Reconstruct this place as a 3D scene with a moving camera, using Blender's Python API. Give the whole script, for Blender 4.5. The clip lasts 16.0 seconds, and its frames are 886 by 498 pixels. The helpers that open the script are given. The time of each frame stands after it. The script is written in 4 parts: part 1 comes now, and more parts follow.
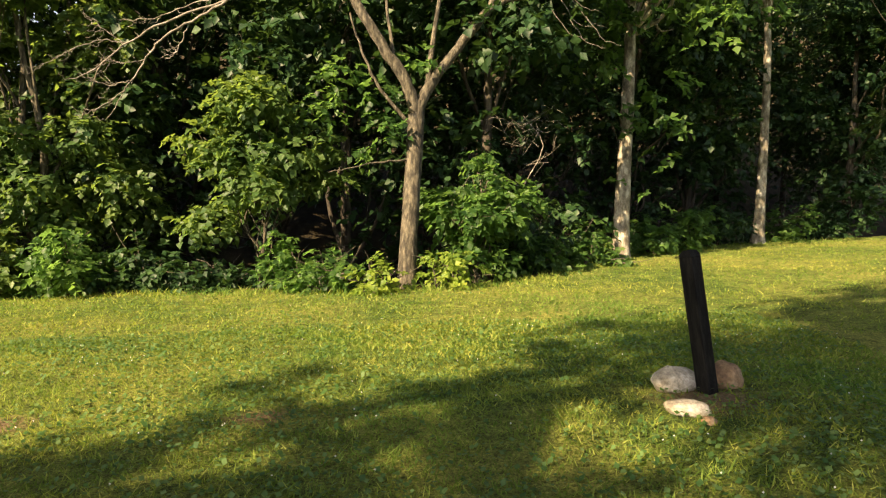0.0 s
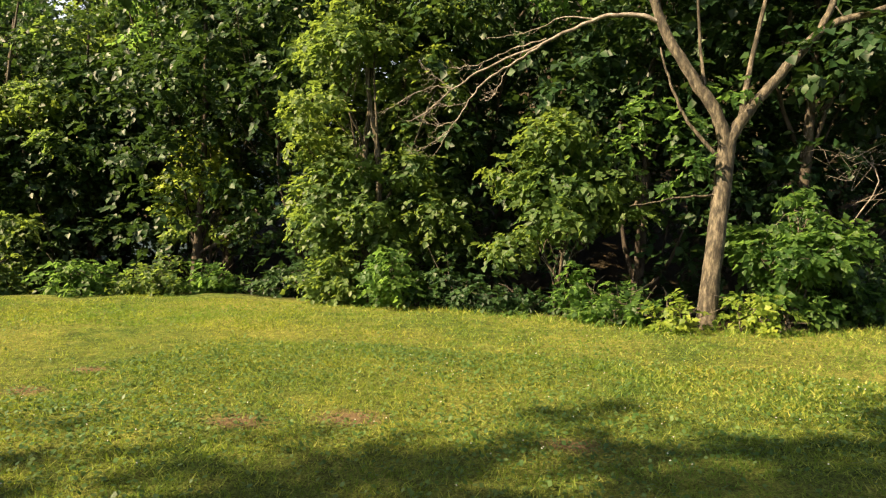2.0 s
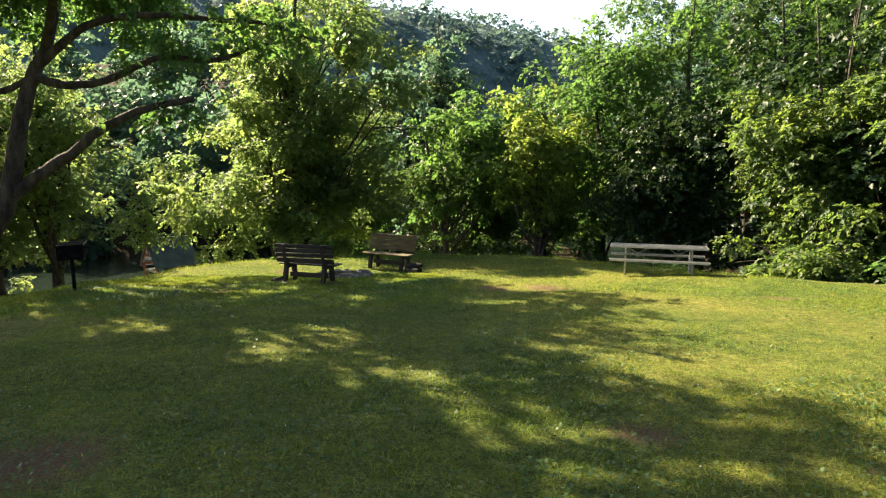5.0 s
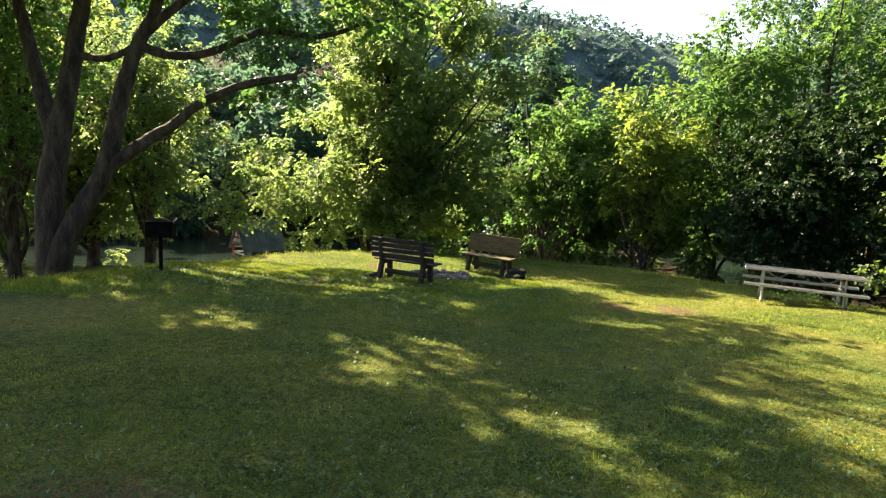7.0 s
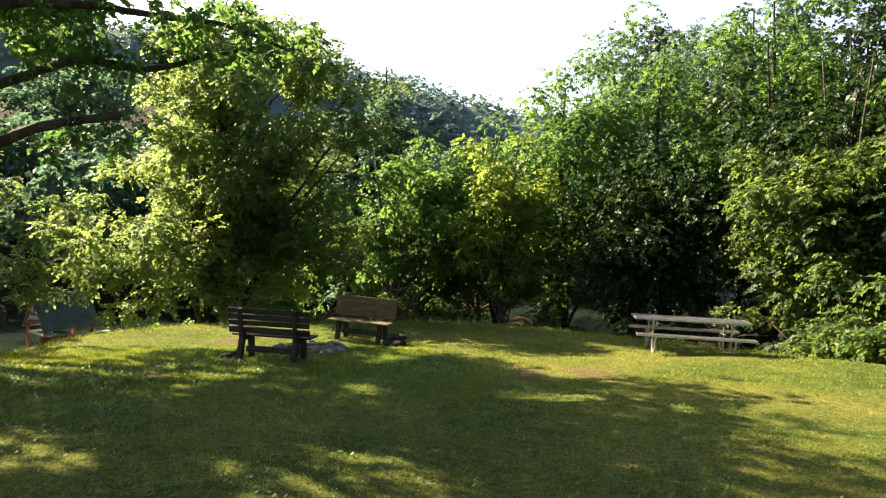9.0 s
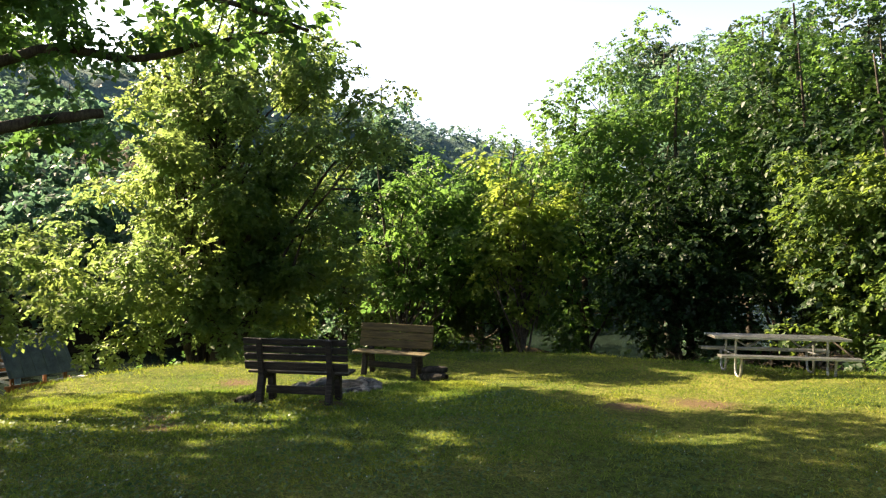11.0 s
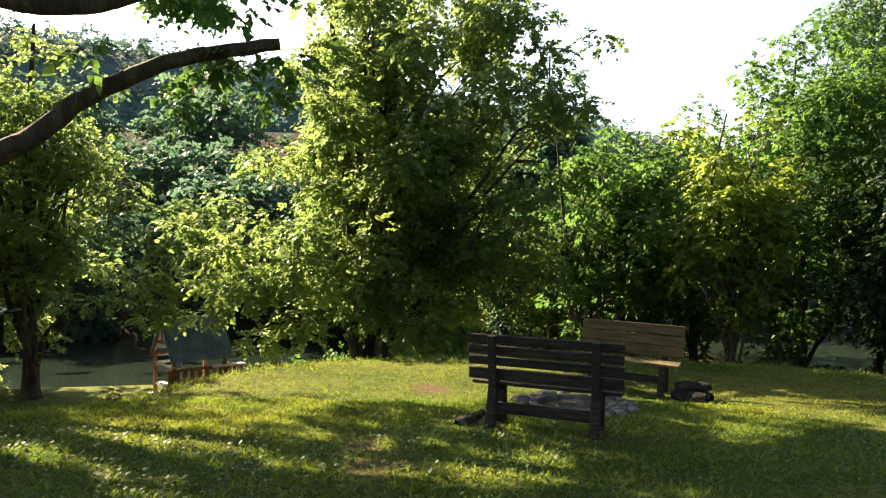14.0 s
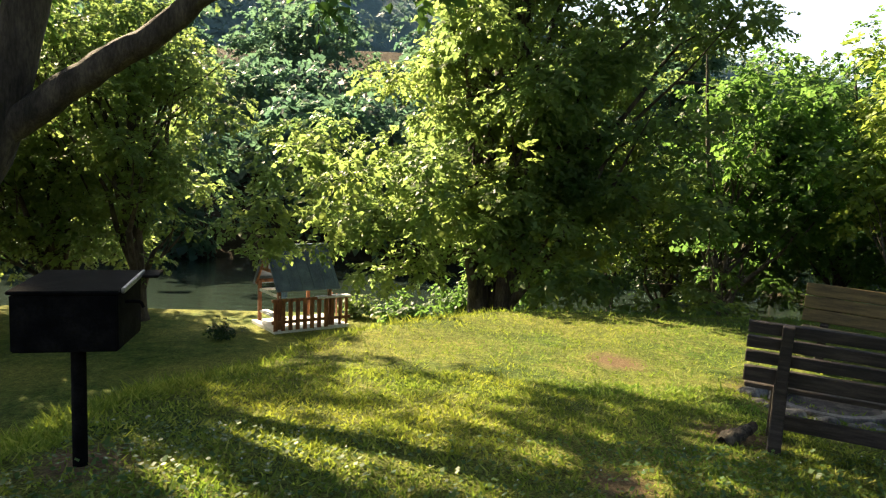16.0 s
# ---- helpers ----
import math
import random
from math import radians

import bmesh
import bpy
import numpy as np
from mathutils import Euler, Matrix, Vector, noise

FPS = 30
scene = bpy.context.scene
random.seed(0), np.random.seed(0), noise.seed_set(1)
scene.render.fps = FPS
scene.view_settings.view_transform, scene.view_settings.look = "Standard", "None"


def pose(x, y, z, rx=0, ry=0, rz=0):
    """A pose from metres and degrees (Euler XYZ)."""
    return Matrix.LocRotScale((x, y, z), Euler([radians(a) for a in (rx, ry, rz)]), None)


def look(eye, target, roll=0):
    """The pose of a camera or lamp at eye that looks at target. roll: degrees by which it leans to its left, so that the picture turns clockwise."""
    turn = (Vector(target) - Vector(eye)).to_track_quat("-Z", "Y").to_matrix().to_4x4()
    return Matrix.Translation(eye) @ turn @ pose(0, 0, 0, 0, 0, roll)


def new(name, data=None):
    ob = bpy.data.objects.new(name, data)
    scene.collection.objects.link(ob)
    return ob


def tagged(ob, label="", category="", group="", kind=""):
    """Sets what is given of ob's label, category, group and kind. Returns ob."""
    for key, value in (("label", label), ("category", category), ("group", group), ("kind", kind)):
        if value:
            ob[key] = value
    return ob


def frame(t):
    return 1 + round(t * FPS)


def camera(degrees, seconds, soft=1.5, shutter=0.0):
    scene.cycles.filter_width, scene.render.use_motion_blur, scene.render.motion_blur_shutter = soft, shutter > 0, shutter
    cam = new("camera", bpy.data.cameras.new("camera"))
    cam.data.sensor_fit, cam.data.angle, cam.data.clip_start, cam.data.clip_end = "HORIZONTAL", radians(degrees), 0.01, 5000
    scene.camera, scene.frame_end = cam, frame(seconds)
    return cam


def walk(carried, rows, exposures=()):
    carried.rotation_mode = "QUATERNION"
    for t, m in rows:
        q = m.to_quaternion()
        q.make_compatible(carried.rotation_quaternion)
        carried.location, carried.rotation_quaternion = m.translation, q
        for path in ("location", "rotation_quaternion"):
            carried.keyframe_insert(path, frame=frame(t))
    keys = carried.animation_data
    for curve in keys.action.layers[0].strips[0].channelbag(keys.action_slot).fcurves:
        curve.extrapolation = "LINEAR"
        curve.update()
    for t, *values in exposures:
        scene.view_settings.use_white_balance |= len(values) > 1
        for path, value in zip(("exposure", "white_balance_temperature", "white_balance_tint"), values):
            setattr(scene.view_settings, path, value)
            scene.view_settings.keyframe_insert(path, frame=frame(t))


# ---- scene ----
cam = camera(66.5, 16.0, soft=1.2)
EXPOSURE = 2.36
PATH = [
    (0, (2.312, -0.999, 1.399), (2.486, 0.983, 1.2), 1.4),
    (0.5, (2.242, -1.046, 1.419), (2.25, 0.947, 1.257), 0.9),
    (1, (2.187, -1.082, 1.427), (2.018, 0.905, 1.275), 0.3),
    (1.5, (2.161, -1.144, 1.457), (1.814, 0.822, 1.325), 1.5),
    (2, (2.05, -1.28, 1.522), (1.418, 0.612, 1.366), 2.7),
    (2.5, (1.9, -1.395, 1.486), (1.003, 0.384, 1.308), 2.0),
    (3, (1.858, -1.492, 1.429), (0.702, 0.134, 1.288), 0.1),
    (3.5, (1.976, -1.716, 1.558), (0.525, -0.352, 1.378), -0.7),
    (4, (2.202, -1.87, 1.679), (0.424, -0.977, 1.477), -1.8),
    (4.5, (2.294, -2.064, 1.73), (0.371, -1.595, 1.446), -0.1),
    (5, (2.259, -2.24, 1.797), (0.297, -1.922, 1.574), -2.1),
    (5.2, (2.201, -2.292, 1.812), (0.221, -2.077, 1.634), -2.6),
    (7.3, (0.238, -2.783, 1.662), (-1.746, -2.686, 1.43), 1.9),
    (7.5, (0.038, -2.836, 1.655), (-1.943, -2.605, 1.499), 2.4),
    (8, (-0.407, -3.001, 1.64), (-2.382, -2.691, 1.618), 2.2),
    (8.5, (-1.028, -3.238, 1.633), (-2.986, -2.83, 1.624), -2.1),
    (9, (-1.627, -3.527, 1.611), (-3.536, -2.932, 1.561), -0.0),
    (9.5, (-2.151, -3.854, 1.563), (-4.07, -3.293, 1.495), -2.1),
    (9.7, (-2.387, -3.934, 1.546), (-4.3, -3.352, 1.503), -2.8),
    (12, (-5.48, -4.138, 0.983), (-7.355, -3.444, 1.048), -0.4),
    (12.5, (-6.028, -4.212, 0.966), (-7.909, -3.532, 0.988), 0.2),
    (13, (-6.515, -4.298, 0.962), (-8.424, -3.702, 1.013), 2.0),
    (13.5, (-7.028, -4.6, 0.977), (-8.962, -4.098, 1.054), 2.6),
    (14, (-7.491, -4.813, 0.968), (-9.47, -4.528, 1.015), -0.3),
    (14.5, (-8.061, -5.133, 1.084), (-10.034, -4.822, 1.199), 1.7),
    (15, (-8.459, -5.447, 1.114), (-10.459, -5.397, 1.123), -0.2),
    (15.5, (-8.966, -5.695, 1.14), (-10.963, -5.755, 1.058), -0.2),
    (16, (-9.479, -5.932, 1.14), (-11.47, -5.865, 0.965), 1.7),
]
walk(cam, [(t, look(eye, target, roll)) for t, eye, target, roll in PATH], [(0, EXPOSURE - 0.14, 6500, 10), (3.0, EXPOSURE - 0.24, 6450, 10), (5.0, EXPOSURE + 0.08, 5700, 9), (7.4, EXPOSURE + 0.25, 5700, 9), (8.6, EXPOSURE + 0.04, 5800, 10), (12, EXPOSURE + 0.05, 5900, 10), (13.5, EXPOSURE - 0.05, 5900, 10), (16, EXPOSURE + 0.2, 5850, 10)])

# ---------------- world, sun, exposure ----------------
SUN_EL, SUN_AZ = radians(36), math.atan2(-0.75, -0.66)      # azimuth from +y towards +x
world = bpy.data.worlds.new("world")
scene.world = world
world.use_nodes = True
wn = world.node_tree
sky = wn.nodes.new("ShaderNodeTexSky")
sky.sky_type, sky.sun_disc, sky.sun_elevation, sky.sun_rotation = "NISHITA", False, SUN_EL, SUN_AZ
sky.air_density, sky.dust_density, sky.ozone_density = 1.0, 7.0, 2.0
haze = wn.nodes.new("ShaderNodeHueSaturation")
wn.links.new(sky.outputs[0], haze.inputs["Color"])
# morning haze: the sky grows brighter and paler towards the horizon
where = wn.nodes.new("ShaderNodeTexCoord")
split = wn.nodes.new("ShaderNodeSeparateXYZ")
wn.links.new(where.outputs["Generated"], split.inputs[0])
glow = wn.nodes.new("ShaderNodeMapRange")
glow.interpolation_type = "SMOOTHSTEP"
for slot, value in zip(("From Min", "From Max", "To Min", "To Max"), (0.1, 0.7, 3.6, 0.7)):
    glow.inputs[slot].default_value = value
wn.links.new(split.outputs["Z"], glow.inputs["Value"])
wn.links.new(glow.outputs[0], haze.inputs["Value"])
pale = wn.nodes.new("ShaderNodeMapRange")
for slot, value in zip(("From Min", "From Max", "To Min", "To Max"), (0.15, 0.7, 0.3, 1.15)):
    pale.inputs[slot].default_value = value
wn.links.new(split.outputs["Z"], pale.inputs["Value"])
wn.links.new(pale.outputs[0], haze.inputs["Saturation"])
wn.links.new(haze.outputs[0], wn.nodes["Background"].inputs[0])
wn.nodes["Background"].inputs[1].default_value = 0.032
sun_data = bpy.data.lights.new("sun", "SUN")
sun_data.energy, sun_data.angle, sun_data.color = 5.0, radians(0.5), (1.0, 0.745, 0.43)
sun = new("sun", sun_data)
TO_SUN = Vector((math.sin(SUN_AZ) * math.cos(SUN_EL), math.cos(SUN_AZ) * math.cos(SUN_EL), math.sin(SUN_EL)))
sun.matrix_world = look(TO_SUN * 60, (0, 0, 0))


# ---------------- materials ----------------
def material(name, rough=0.7, metal=0.0, spec=0.4):
    m = bpy.data.materials.new(name)
    m.use_nodes = True
    b = m.node_tree.nodes["Principled BSDF"]
    b.inputs["Roughness"].default_value, b.inputs["Metallic"].default_value = rough, metal
    b.inputs["Specular IOR Level"].default_value = spec
    return m, m.node_tree, b


def noise_node(nt, scale, detail=6, rough=0.6, coord="Object", stretch=None):
    n = nt.nodes.new("ShaderNodeTexNoise")
    n.inputs["Scale"].default_value, n.inputs["Detail"].default_value, n.inputs["Roughness"].default_value = scale, detail, rough
    c = nt.nodes.new("ShaderNodeTexCoord")
    if stretch:
        mp = nt.nodes.new("ShaderNodeMapping")
        mp.inputs["Scale"].default_value = stretch
        nt.links.new(c.outputs[coord], mp.inputs[0])
        nt.links.new(mp.outputs[0], n.inputs["Vector"])
    else:
        nt.links.new(c.outputs[coord], n.inputs["Vector"])
    return n


def ramp(nt, source, stops):
    r = nt.nodes.new("ShaderNodeValToRGB")
    while len(r.color_ramp.elements) < len(stops):
        r.color_ramp.elements.new(0.5)
    for e, (p, c) in zip(r.color_ramp.elements, stops):
        e.position, e.color = p, (*c, 1)
    nt.links.new(source, r.inputs[0])
    return r


def mix(nt, fac, a, b, mode="MIX"):
    m = nt.nodes.new("ShaderNodeMix")
    m.data_type, m.blend_type = "RGBA", mode
    for value, slot in ((fac, 0), (a, 6), (b, 7)):
        if isinstance(value, (int, float)):
            m.inputs[slot].default_value = value
        elif isinstance(value, tuple):
            m.inputs[slot].default_value = (*value, 1)
        else:
            nt.links.new(value, m.inputs[slot])
    return m.outputs[2]


def bump(nt, b, source, strength, distance=0.02):
    n = nt.nodes.new("ShaderNodeBump")
    n.inputs["Strength"].default_value, n.inputs["Distance"].default_value = strength, distance
    nt.links.new(source, n.inputs["Height"])
    nt.links.new(n.outputs[0], b.inputs["Normal"])


def surface(name, dark, mid, light, scale=8.0, fine=60.0, rough=0.75, metal=0.0, bumps=0.4, stretch=None, spec=0.4, vary=0.25):
    """A worn surface: coarse blotches, fine grain, relief, and a shift from piece to piece."""
    m, nt, b = material(name, rough, metal, spec)
    coarse, grain = noise_node(nt, scale, 5, 0.6, stretch=stretch), noise_node(nt, fine, 4, 0.7, stretch=stretch)
    base = ramp(nt, coarse.outputs[0], [(0.37, dark), (0.5, mid), (0.64, light)])
    c = mix(nt, 0.5, base.outputs[0], ramp(nt, grain.outputs[0], [(0.38, (0.22, 0.22, 0.22)), (0.62, (0.78, 0.78, 0.78))]).outputs[0], "OVERLAY")
    info = nt.nodes.new("ShaderNodeObjectInfo")
    shade = ramp(nt, info.outputs["Random"], [(0, (1 - vary,) * 3), (1, (1, 1, 1))])
    nt.links.new(mix(nt, 1.0, c, shade.outputs[0], "MULTIPLY"), b.inputs["Base Color"])
    bump(nt, b, grain.outputs[0], bumps, 0.02)
    return m


def leaf_material(name, dark, mid, light, through_colour, share=0.52, patch=0.5):
    """Leaves: paint differs from leaf to leaf and from bough to bough; part of the light passes through."""
    m, nt, b = material(name, 0.5, 0, 0.28)
    geo = nt.nodes.new("ShaderNodeNewGeometry")
    own = ramp(nt, geo.outputs["Random Per Island"], [(0.0, dark), (0.55, mid), (1.0, light)])
    bough = noise_node(nt, patch, 3, 0.5)
    tone = ramp(nt, bough.outputs[0], [(0.3, (0.6, 0.72, 0.8)), (0.7, (1.08, 1.05, 0.85))])
    c = mix(nt, 1.0, own.outputs[0], tone.outputs[0], "MULTIPLY")
    nt.links.new(c, b.inputs["Base Color"])
    tr = nt.nodes.new("ShaderNodeBsdfTranslucent")
    nt.links.new(mix(nt, 1.0, tone.outputs[0], through_colour, "MULTIPLY"), tr.inputs[0])
    both = nt.nodes.new("ShaderNodeMixShader")
    both.inputs[0].default_value = share
    out = nt.nodes["Material Output"]
    nt.links.new(b.outputs[0], both.inputs[1])
    nt.links.new(tr.outputs[0], both.inputs[2])
    nt.links.new(both.outputs[0], out.inputs[0])
    return m


LEAF = leaf_material("leaf_green", (0.018, 0.046, 0.012), (0.042, 0.088, 0.02), (0.085, 0.14, 0.036), (0.22, 0.38, 0.075), 0.45)
LEAF_SOFT = leaf_material("leaf_pale", (0.03, 0.062, 0.018), (0.06, 0.105, 0.028), (0.11, 0.155, 0.05), (0.26, 0.36, 0.06), 0.42)
# paler, more translucent leaf: the backlit glow is partly put into its colour
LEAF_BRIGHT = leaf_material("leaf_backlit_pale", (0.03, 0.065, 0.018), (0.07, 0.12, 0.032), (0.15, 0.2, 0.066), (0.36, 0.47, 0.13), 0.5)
# distance haze is painted into the leaf colour of the far ridge
LEAF_HAZE = leaf_material("leaf_blue_green_haze", (0.085, 0.145, 0.14), (0.11, 0.175, 0.165), (0.14, 0.21, 0.19), (0.16, 0.25, 0.22), 0.35, 0.05)
# darker copy of the leaf green, with the wood's shade put into its colour
LEAF_SHADED = leaf_material("leaf_shaded", (0.009, 0.026, 0.009), (0.018, 0.046, 0.014), (0.036, 0.072, 0.022), (0.07, 0.13, 0.025), 0.25)
LEAF_GOLD = leaf_material("leaf_yellow_green", (0.08, 0.13, 0.02), (0.14, 0.2, 0.03), (0.23, 0.27, 0.05), (0.38, 0.48, 0.08), 0.48)
# distant trees: a bluish haze is mixed into the leaf colour
LEAF_FAR = leaf_material("leaf_far_hazy", (0.035, 0.07, 0.05), (0.06, 0.105, 0.072), (0.095, 0.14, 0.095), (0.18, 0.3, 0.17), 0.45, 0.15)
LEAF_PINE = leaf_material("leaf_conifer", (0.03, 0.055, 0.036), (0.055, 0.085, 0.055), (0.09, 0.12, 0.075), (0.10, 0.14, 0.06), 0.3, 0.3)
LEAF_CLOVER = leaf_material("leaf_clover", (0.03, 0.075, 0.02), (0.07, 0.13, 0.035), (0.14, 0.2, 0.07), (0.2, 0.29, 0.05), 0.3)
BARK = surface("bark_grey_brown", (0.022, 0.019, 0.014), (0.07, 0.06, 0.043), (0.16, 0.138, 0.1), 18, 60, 0.9, bumps=1.0, stretch=(1, 1, 0.3))
BARK_PALE = surface("bark_pale_mottled", (0.07, 0.06, 0.042), (0.18, 0.155, 0.115), (0.4, 0.37, 0.3), 6, 34, 0.85, bumps=0.6, stretch=(1, 1, 0.5))
BARK_DARK = surface("bark_dark", (0.02, 0.016, 0.012), (0.05, 0.04, 0.03), (0.09, 0.075, 0.055), 5, 40, 0.9, bumps=1.0, stretch=(1, 1, 0.25))
TWIG = surface("dead_twig", (0.08, 0.07, 0.058), (0.16, 0.14, 0.12), (0.26, 0.235, 0.205), 9, 50, 0.9)
WOOD_DARK = surface("dark_stained_wood", (0.012, 0.009, 0.006), (0.027, 0.02, 0.014), (0.055, 0.042, 0.03), 4, 50, 0.7, bumps=0.5, stretch=(1, 8, 8))
WOOD_BROWN = surface("brown_stained_wood", (0.06, 0.042, 0.013), (0.1, 0.072, 0.022), (0.15, 0.11, 0.038), 3, 45, 0.65, bumps=0.4, stretch=(1, 8, 8))
WOOD_RED = surface("reddish_cedar", (0.13, 0.05, 0.022), (0.23, 0.09, 0.035), (0.34, 0.15, 0.06), 3, 40, 0.7, bumps=0.4, stretch=(4, 4, 1))
WOOD_GREY = surface("weathered_seat_wood", (0.09, 0.07, 0.035), (0.16, 0.125, 0.06), (0.26, 0.21, 0.12), 4, 50, 0.7, bumps=0.5, stretch=(1, 8, 8))
PAINT_BLACK = surface("black_creosote_paint", (0.004, 0.0035, 0.003), (0.009, 0.008, 0.007), (0.02, 0.017, 0.014), 6, 70, 0.8, bumps=0.5, stretch=(6, 6, 1), spec=0.12)
IRON = surface("sooty_black_steel", (0.003, 0.003, 0.003), (0.006, 0.006, 0.006), (0.012, 0.011, 0.01), 8, 60, 0.9, 0.0, bumps=0.3, spec=0.05)
ALU = surface("weathered_aluminium", (0.26, 0.25, 0.23), (0.36, 0.35, 0.33), (0.47, 0.46, 0.44), 6, 80, 0.36, 0.7, bumps=0.12, stretch=(1, 6, 6))
ZINC = surface("galvanised_pipe", (0.26, 0.26, 0.26), (0.36, 0.36, 0.35), (0.46, 0.46, 0.45), 20, 90, 0.45, 0.7, bumps=0.1)
STONE = surface("pale_quartz_stone", (0.24, 0.2, 0.14), (0.4, 0.35, 0.27), (0.55, 0.5, 0.42), 6, 40, 0.85, bumps=0.6)
STONE_BROWN = surface("brown_field_stone", (0.17, 0.1, 0.055), (0.3, 0.19, 0.1), (0.4, 0.28, 0.17), 6, 40, 0.85, bumps=0.6)
STONE_GREY = surface("grey_fire_stone", (0.05, 0.048, 0.045), (0.12, 0.115, 0.105), (0.3, 0.29, 0.27), 7, 40, 0.85, bumps=0.6)
CONCRETE = surface("sooty_concrete", (0.06, 0.056, 0.05), (0.12, 0.115, 0.105), (0.2, 0.19, 0.175), 5, 60, 0.9, bumps=0.4)
CHAR = surface("charred_log", (0.01, 0.009, 0.008), (0.025, 0.022, 0.02), (0.07, 0.06, 0.05), 9, 40, 0.9, bumps=1.0)
ROOF = surface("blue_grey_metal_roof", (0.075, 0.1, 0.155), (0.105, 0.14, 0.205), (0.15, 0.19, 0.26), 2, 40, 0.5, 0.2, bumps=0.1)
WHITE = surface("white_painted_board", (0.6, 0.6, 0.57), (0.74, 0.74, 0.71), (0.82, 0.82, 0.8), 6, 60, 0.6, bumps=0.15)
BLUE = surface("blue_plastic", (0.1, 0.24, 0.42), (0.16, 0.34, 0.55), (0.22, 0.42, 0.62), 8, 60, 0.5, bumps=0.05)
CLOVER = surface("white_clover_flower", (0.5, 0.5, 0.42), (0.66, 0.66, 0.58), (0.76, 0.76, 0.7), 9, 60, 0.8)


def attribute(nt, name):
    a = nt.nodes.new("ShaderNodeAttribute")
    a.attribute_name = name
    return a.outputs["Fac"]


def lawn_material():
    m, nt, b = material("lawn_ground", 0.95, 0, 0.1)
    big, mid_, fine = noise_node(nt, 0.35, 4, 0.6), noise_node(nt, 2.2, 6, 0.7), noise_node(nt, 45, 4, 0.8)
    tufts = noise_node(nt, 11, 3, 0.6)
    green = ramp(nt, mid_.outputs[0], [(0.25, (0.03, 0.07, 0.016)), (0.5, (0.098, 0.14, 0.031)), (0.75, (0.22, 0.232, 0.058))])
    warm = mix(nt, ramp(nt, big.outputs[0], [(0.4, (0, 0, 0)), (0.68, (0.7, 0.7, 0.7))]).outputs[0], green.outputs[0], (0.28, 0.268, 0.07))
    blades = mix(nt, 0.8, warm, ramp(nt, fine.outputs[0], [(0.35, (0.08, 0.08, 0.08)), (0.66, (0.85, 0.85, 0.78))]).outputs[0], "OVERLAY")
    blades = mix(nt, 0.5, blades, ramp(nt, tufts.outputs[0], [(0.36, (0.2, 0.22, 0.2)), (0.64, (0.76, 0.74, 0.68))]).outputs[0], "OVERLAY")
    earth = ramp(nt, fine.outputs[0], [(0.3, (0.095, 0.065, 0.04)), (0.7, (0.25, 0.17, 0.105))])
    edge = noise_node(nt, 6, 5, 0.7)
    dirt = nt.nodes.new("ShaderNodeMath")
    dirt.operation = "MULTIPLY_ADD"
    nt.links.new(attribute(nt, "dirt"), dirt.inputs[0])
    dirt.inputs[1].default_value = 2.0
    off = nt.nodes.new("ShaderNodeMath")
    off.operation, off.inputs[1].default_value = "MULTIPLY", -1.0
    nt.links.new(edge.outputs[0], off.inputs[0])
    nt.links.new(off.outputs[0], dirt.inputs[2])
    bare = ramp(nt, dirt.outputs[0], [(0.1, (0, 0, 0)), (0.85, (0.9, 0.9, 0.9))])
    c = mix(nt, bare.outputs[0], blades, earth.outputs[0])
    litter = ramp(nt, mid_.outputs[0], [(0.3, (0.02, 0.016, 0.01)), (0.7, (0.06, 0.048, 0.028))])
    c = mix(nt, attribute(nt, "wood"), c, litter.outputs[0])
    nt.links.new(c, b.inputs["Base Color"])
    bump(nt, b, fine.outputs[0], 1.0, 0.05)
    return m


def blade_material():
    m, nt, b = material("grass_blade", 0.75, 0, 0.08)
    geo = nt.nodes.new("ShaderNodeNewGeometry")
    own = ramp(nt, geo.outputs["Random Per Island"], [(0, (0.022, 0.06, 0.016)), (0.5, (0.108, 0.165, 0.037)), (0.85, (0.245, 0.275, 0.068)), (1, (0.36, 0.35, 0.12))])
    big = noise_node(nt, 0.5, 5, 0.65)
    tone = ramp(nt, big.outputs[0], [(0.32, (0.62, 0.82, 0.78)), (0.68, (1.22, 1.08, 0.9))])
    tuft = noise_node(nt, 9, 3, 0.6)
    c = mix(nt, 1.0, own.outputs[0], tone.outputs[0], "MULTIPLY")
    c = mix(nt, 0.45, c, ramp(nt, tuft.outputs[0], [(0.36, (0.22, 0.25, 0.22)), (0.64, (0.76, 0.74, 0.66))]).outputs[0], "OVERLAY")
    nt.links.new(c, b.inputs["Base Color"])
    tr = nt.nodes.new("ShaderNodeBsdfTranslucent")
    nt.links.new(mix(nt, 1.0, tone.outputs[0], (0.33, 0.42, 0.05), "MULTIPLY"), tr.inputs[0])
    both = nt.nodes.new("ShaderNodeMixShader")
    both.inputs[0].default_value = 0.4
    nt.links.new(b.outputs[0], both.inputs[1])
    nt.links.new(tr.outputs[0], both.inputs[2])
    nt.links.new(both.outputs[0], nt.nodes["Material Output"].inputs[0])
    return m


def water_material():
    m, nt, b = material("river_water", 0.08, 0, 0.5)
    b.inputs["Base Color"].default_value = (0.018, 0.028, 0.022, 1)
    n = noise_node(nt, 1.6, 4, 0.6, stretch=(1, 0.35, 1))
    bump(nt, b, n.outputs[0], 0.5, 0.12)
    return m


